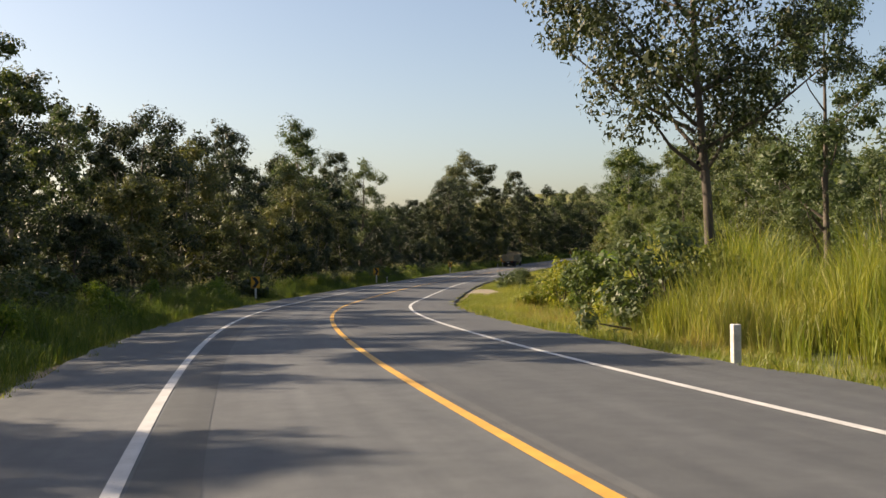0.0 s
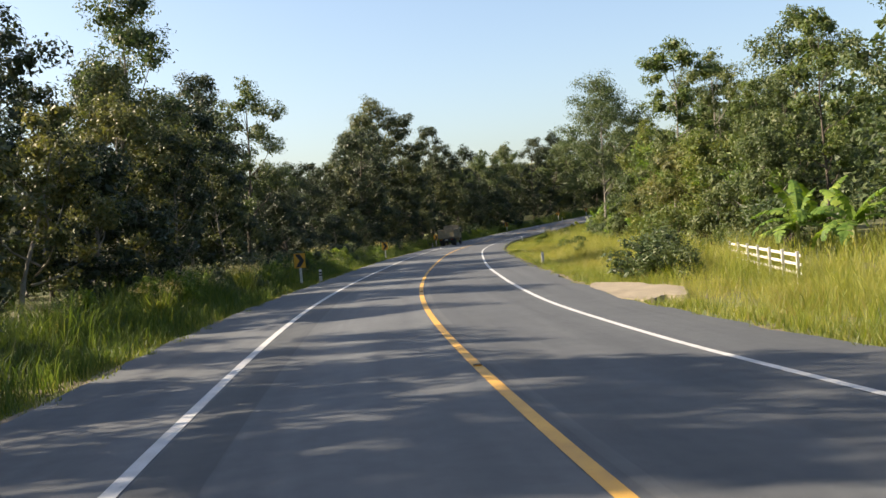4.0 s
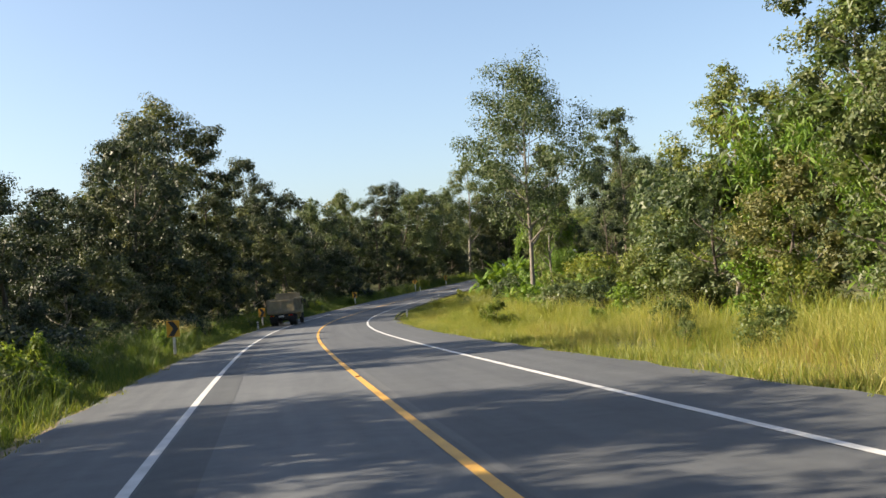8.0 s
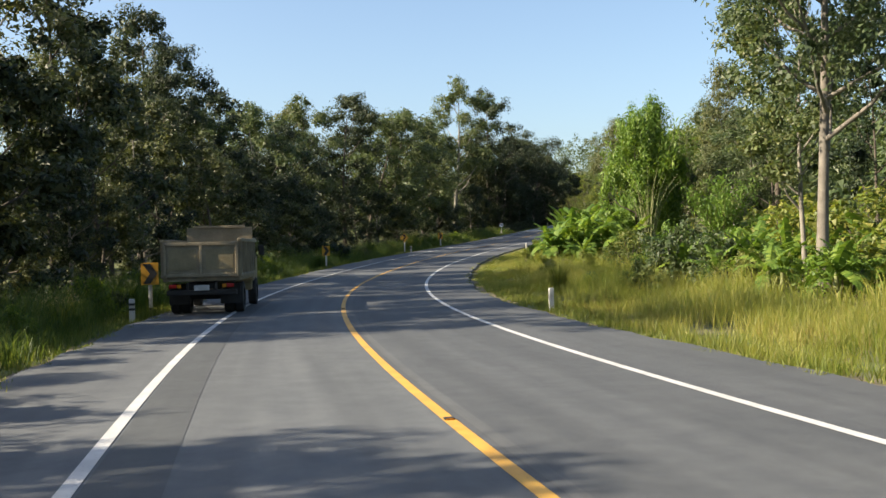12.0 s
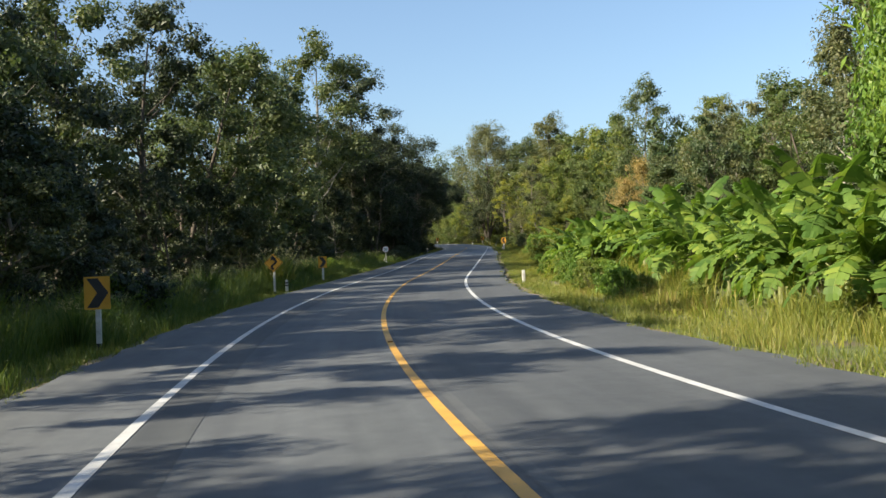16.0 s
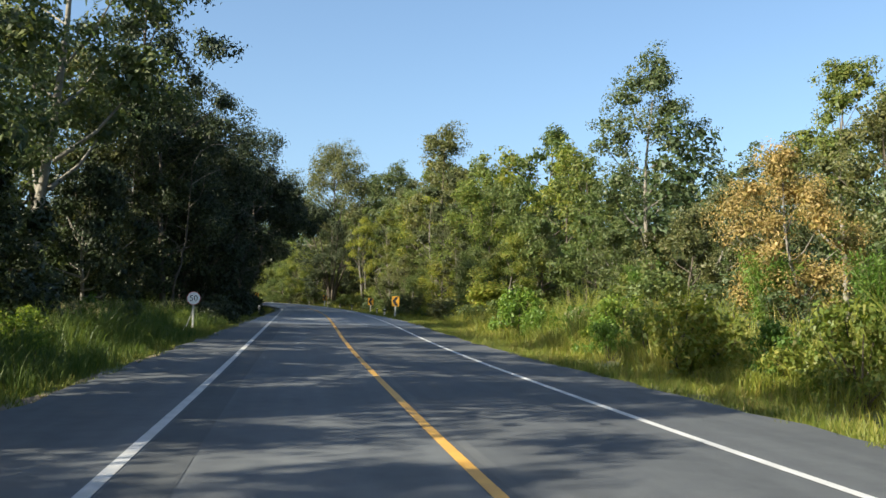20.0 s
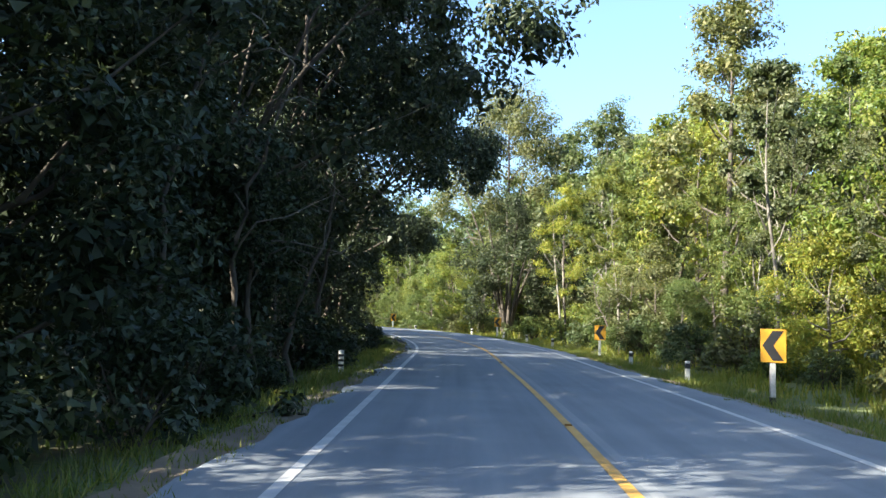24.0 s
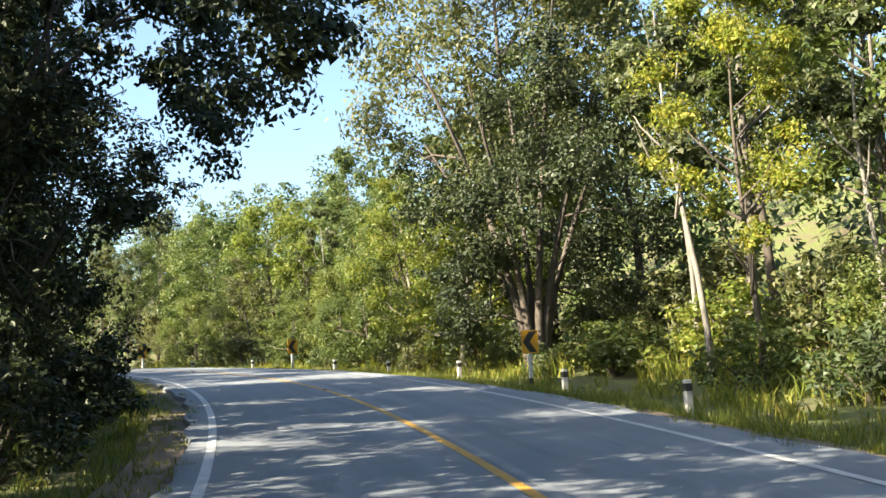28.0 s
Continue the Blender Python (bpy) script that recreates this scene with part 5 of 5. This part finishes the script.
def speed_sign(s, d):
    ob = road_sign_base("speed_limit_sign", s, d)
    post_part(ob, 1.40, .09)
    ring = [(.33 * math.cos(a), 1.64 + .33 * math.sin(a)) for a in np.linspace(0, 2 * math.pi, 41)[:-1]]
    disc = part("disc", flat_shape(ring, -.070, -.058), SIGN_RED, ob, "round plate with a thin red rim")
    face = [(.305 * math.cos(a), 1.64 + .305 * math.sin(a)) for a in np.linspace(0, 2 * math.pi, 41)[:-1]]
    part("face", flat_shape(face, -.078, -.071), SIGN_WHITE, disc, "white face")
    me = text_mesh("50", .40)
    me.materials.append(BLACK_PAINT)
    num = part_mesh("number", me, disc, "black figures 50")
    num.matrix_basis = pose(0, -.083, 1.63, 90, 0, 0)
    v, f = tubes([[((-.02, .02, 1.15), .035), ((-.12, .04, .75), .035), ((-.30, .06, .30), .03), ((-.52, .08, -.05), .03)]], 8)
    part_mesh("prop", mesh_of("prop", v, f, WHITE_PAINT, True), ob, "pale bent stick leaning on the post")
    tagged(ob, "round white speed limit sign reading 50", "road sign")


def band_shape(points, width, z0, y0, y1):
    """A flat ribbon of even width along points in x and z."""
    left, right = [], []
    for i, (x, z) in enumerate(points):
        (xa, za), (xb, zb) = points[max(i - 1, 0)], points[min(i + 1, len(points) - 1)]
        n = math.hypot(xb - xa, zb - za)
        nx, nz = -(zb - za) / n * width / 2, (xb - xa) / n * width / 2
        left.append((x + nx, z0 + z + nz))
        right.append((x - nx, z0 + z - nz))
    return flat_shape(left + right[::-1], y0, y1)


def winding_sign(s, d):
    ob = road_sign_base("warning_sign", s, d)
    post_part(ob, 1.30, .11)
    mid = 1.74
    outline = [(0, mid + .50), (.50, mid), (0, mid - .50), (-.50, mid)]
    panel = part("panel", flat_shape(outline, -.078, -.066), SIGN_YELLOW, ob, "orange-yellow diamond panel")
    for k in range(4):
        (xa, za), (xb, zb) = [(q * .90, mid + (w - mid) * .90) for q, w in (outline[k], outline[(k + 1) % 4])]
        part("border", band_shape([(xa, za), (xb, zb)], .022, 0, -.083, -.080), BLACK_PAINT, panel, "thin black border line")
    bend = [(.01 - .12 * math.sin(q * 2 * math.pi), -.33 + .52 * q) for q in [i / 16 for i in range(17)]]
    part("winding_arrow", band_shape(bend, .115, mid, -.084, -.080), BLACK_PAINT, panel, "black winding line")
    bm = flat_shape([(x, mid + z) for x, z in ((-.17, .13), (.15, .22), (-.07, .40))], -.088, -.085)
    part("arrow_head", bm, BLACK_PAINT, panel, "black arrow head")
    tagged(ob, "diamond warning sign with a black winding arrow", "road sign")


def white_fence():
    a, b = spot(93.5, -11.6), spot(107, -13.6)
    ob = new("fence")
    along = b - a
    turn = math.degrees(math.atan2(along.y, along.x))
    ob.matrix_basis = pose(a.x, a.y, a.z, 0, 0, turn)
    n, length = 7, Vector((along.x, along.y, 0)).length
    for i in range(n):
        bm = bmesh.new()
        box(bm, (.09, .09, 1.25), (length * i / (n - 1), 0, .5), bevel=.008)
        part("fence_post", bm, WHITE_PAINT, ob)
    for z in (.40, .68, .96):
        bm = bmesh.new()
        box(bm, (length + .3, .035, .09), (length / 2, -.065, z + .03), bevel=.006)
        part("rail", bm, WHITE_PAINT, ob)
    tagged(ob, "white painted wooden rail fence beside the dirt pull-in", "fence")


def dirt_pull_in():
    n, rings = 40, (0.0, .25, .5, .75, .9, 1.0)
    v = []
    for q in rings:
        for i in range(n):
            a = 2 * math.pi * i / n
            r = q * (1 + .12 * math.sin(3 * a + 1) + .08 * math.sin(7 * a))
            s, d = 94.5 + 4.2 * r * math.cos(a), min(-5.45, -6.6 + 1.5 * r * math.sin(a))
            v.append(tuple(road_at(s, d, (-.09 if q < 1 else -.45) + .012 * math.sin(s * 3 + d * 5))))
    f = [(k * n + i, (k + 1) * n + i, (k + 1) * n + (i + 1) % n, k * n + (i + 1) % n) for k in range(len(rings) - 1) for i in range(n)]
    tagged(new("dirt_pull_in", mesh_of("dirt_pull_in", np.array(v), np.array(f), DIRT)), "bare sandy dirt pull-in at the road edge", "dirt patch", kind="structure")


def road_studs():
    """Low reflector studs on the middle line, about every 21 m."""
    for i in range(22):
        s = 34.0 + 21.25 * i
        p = Vector(road_at(s, 0.0))
        ob = new("road_stud")
        ob.matrix_basis = pose(p.x, p.y, p.z + .008, 0, 0, heading(s))
        bm = bmesh.new()
        box(bm, (.11, .10, .022), (0, 0, .011), bevel=.009)
        part("stud_body", bm, RUBBER, ob, "dark plastic stud body")
        bm = bmesh.new()
        box(bm, (.085, .006, .012), (0, -.051, .011))
        part("reflector", bm, LIGHT_AMBER, ob, "amber reflector strip")
        tagged(ob, "small dark reflector stud on the yellow line", "road stud", "road studs")


def roadside_things():
    road_studs()
    for s in (77.2, 116.6, 165.7, 208.2, 250.2, 294.0):
        chevron_sign(s, 8.2 if s < 100 else 6.8, 1)
    for s, d in ((360.7, -5.7), (389.5, -6.3), (419.5, -7.6), (442.0, -7.0), (462, -7.0)):
        chevron_sign(s, d, -1)
    winding_sign(278.4, 6.8)
    speed_sign(331.2, 6.9)
    for s, d in ((118.3, 6.0), (203, 6.3), (210.5, 6.2), (279.2, 6.3), (367.5, 5.2)):
        guide_post(s, d, 3 if s > 360 else 2)
    for s, d in ((26.0, -6.0), (120.0, -6.5), (203, -6.5), (278.3, -6.4)):
        guide_post(s, d, 0)
    for s, d in ((368.6, -5.6), (380, -5.9), (400, -6.0), (407.6, -6.2), (415, -6.6), (425, -7.4), (431.5, -7.2), (437, -7.0), (447, -7.0), (455, -7)):
        guide_post(s, d, 1)
    white_fence()
    dirt_pull_in()


# ---- the tipper truck on the left shoulder ----
TRUCK_BED = surface("truck_bed_paint", (0.13, 0.105, 0.065), (0.30, 0.25, 0.16), 18, 1.8, 0.65)
TRUCK_CAB = surface("truck_cab_paint", (0.16, 0.13, 0.07), (0.27, 0.22, 0.12), 20, 2.0, 0.5)
STEEL_DARK = surface("dark_steel", (0.012, 0.012, 0.012), (0.045, 0.04, 0.035), 20, 3.0, 0.6, 0.4)
RUBBER = surface("rubber", (0.012, 0.012, 0.012), (0.035, 0.033, 0.030), 30, 4.0, 0.85)
LIGHT_RED = surface("red_lamp_glass", (0.25, 0.01, 0.01), (0.38, 0.015, 0.015), 60, 5, 0.25)
LIGHT_AMBER = surface("amber_lamp_glass", (0.45, 0.16, 0.01), (0.55, 0.22, 0.01), 60, 5, 0.25)
DARK_GLASS = surface("dark_window", (0.01, 0.012, 0.014), (0.02, 0.022, 0.025), 60, 5, 0.08)


def wheel(parent, x, y, r=.48, w=.28):
    m = pose(x, y, r, 0, 90, 0)
    bm = bmesh.new()
    prof = [(r * .62, -w / 2), (r * .94, -w / 2), (r, -w * .36), (r, w * .36), (r * .94, w / 2), (r * .62, w / 2)]
    n = 22
    rings = [[bm.verts.new(m @ Vector((pr * math.cos(2 * math.pi * i / n), pr * math.sin(2 * math.pi * i / n), pz))) for i in range(n)] for pr, pz in prof]
    for a, b in zip(rings, rings[1:] + rings[:1]):
        for i in range(n):
            bm.faces.new((a[i], a[(i + 1) % n], b[(i + 1) % n], b[i]))
    bmesh.ops.recalc_face_normals(bm, faces=bm.faces)
    tyre = part("wheel", bm, RUBBER, parent, "black rubber tyre")
    bm = bmesh.new()
    bmesh.ops.create_cone(bm, cap_ends=True, segments=18, radius1=r * .61, radius2=r * .42, depth=w * .8, matrix=m)
    part("rim", bm, STEEL_DARK, tyre, "dusty steel rim")


def tipper_truck(s, d):
    """Rear end at station s; local y runs forward along the truck, x to its right."""
    p = Vector(road_at(s, d))
    ob = new("tipper_truck")
    ob.matrix_basis = pose(p.x, p.y, p.z, math.degrees(math.atan(np.interp(s + 3, SS, np.gradient(_z)))), 0, heading(s + 3))
    W = 2.3
    bm = bmesh.new()
    for x in (-.42, .42):
        box(bm, (.10, 6.9, .24), (x, 3.55, .88), bevel=.01)
    for y in (.3, 1.6, 3.0, 4.6, 6.4):
        box(bm, (.84, .10, .16), (0, y, .88))
    box(bm, (1.9, .12, .14), (0, 1.5, .50))
    part("chassis", bm, STEEL_DARK, ob, "dark steel chassis rails")
    # open steel body: floor, sides with ribs, headboard, tailgate
    bm = bmesh.new()
    box(bm, (W, 4.5, .12), (0, 2.35, 1.10), bevel=.01)
    part("bed_floor", bm, TRUCK_BED, ob)
    for x in (-1, 1):
        bm = bmesh.new()
        box(bm, (.05, 4.5, 1.10), (x * (W / 2 - .03), 2.35, 1.70), bevel=.008)
        for y in np.linspace(.2, 4.5, 7):
            box(bm, (.07, .09, 1.12), (x * (W / 2 + .03), y, 1.70), bevel=.008)
        box(bm, (.13, 4.54, .10), (x * (W / 2), 2.35, 2.27), bevel=.012)
        box(bm, (.11, 4.54, .10), (x * (W / 2 + .005), 2.35, 1.20), bevel=.012)
        part("side_board", bm, TRUCK_BED, ob, "ribbed dusty tan steel side")
    bm = bmesh.new()
    box(bm, (W - .06, .06, 1.62), (0, 4.60, 1.95), bevel=.01)
    box(bm, (1.7, .5, .05), (0, 4.85, 2.76), bevel=.01)
    box(bm, (1.75, .09, .09), (0, 4.57, 2.78), bevel=.01)
    part("headboard", bm, TRUCK_BED, ob, "raised steel headboard over the cab")
    bm = bmesh.new()
    box(bm, (W - .10, .05, 1.0), (0, .08, 1.66), bevel=.008)
    for x in (-1.07, 0, 1.07):
        box(bm, (.09, .08, 1.06), (x, .035, 1.68), bevel=.01)
    for z in (1.22, 2.17):
        box(bm, (W - .06, .08, .10), (0, .035, z), bevel=.01)
    gate = part("tailgate", bm, TRUCK_BED, ob, "scratched tan tailgate")
    bm = bmesh.new()
    for x in (-.55, .55):
        box(bm, (.82, .012, .62), (x, .046, 1.70), bevel=.004)
    part("gate_panel", bm, TRUCK_CAB, gate)
    for x in (-.62, .62):
        bm = bmesh.new()
        box(bm, (.62, .03, .62), (x * 1.25, .75, .62), bevel=.01)
        part("mudflap", bm, RUBBER, ob, "black rubber mudflap")
    bm = bmesh.new()
    box(bm, (2.1, .10, .16), (0, .12, .70), bevel=.02)
    bumper = part("rear_bumper", bm, STEEL_DARK, ob)
    for x in (-.86, .86):
        bm = bmesh.new()
        box(bm, (.22, .05, .11), (x, .05, .90), bevel=.015)
        part("tail_light", bm, LIGHT_RED, bumper, "red tail light")
        bm = bmesh.new()
        box(bm, (.12, .05, .11), (x * .78, .05, .90), bevel=.015)
        part("indicator", bm, LIGHT_AMBER, bumper, "amber indicator light")
    bm = bmesh.new()
    box(bm, (.46, .02, .16), (0, .055, .84), bevel=.004)
    part("number_plate", bm, WHITE_PAINT, bumper, "plain pale plate")
    # cab
    bm = bmesh.new()
    box(bm, (2.15, 1.75, 1.55), (0, 5.85, 1.62), bevel=.10)
    box(bm, (2.0, 1.5, .35), (0, 5.9, .72), bevel=.05)
    cab = part("cab", bm, TRUCK_CAB, ob, "tan painted cab")
    for x in (-1, 1):
        bm = bmesh.new()
        box(bm, (.02, .95, .55), (x * 1.078, 6.0, 1.95), bevel=.004)
        part("side_window", bm, DARK_GLASS, cab, "dark side window")
        bm = bmesh.new()
        box(bm, (.22, .06, .36), (x * 1.25, 6.55, 1.95), bevel=.03)
        part("mirror", bm, STEEL_DARK, cab)
    bm = bmesh.new()
    box(bm, (1.85, .02, .68), (0, 6.728, 1.95), bevel=.004)
    part("windscreen", bm, DARK_GLASS, cab)
    for x in (-1, 1):
        wheel(ob, x * .98, 1.5)
        wheel(ob, x * .67, 1.5)
        wheel(ob, x * .98, 5.9)
    tagged(ob, "dusty tan six-wheel tipper truck on the road shoulder", "truck")


tipper_truck(203.0, 4.25)


plant_woods()
landmark_trees()
build_far_woods()
plant_shrubs()
plant_bananas()
bare_trees()
roadside_things()
build_grass()
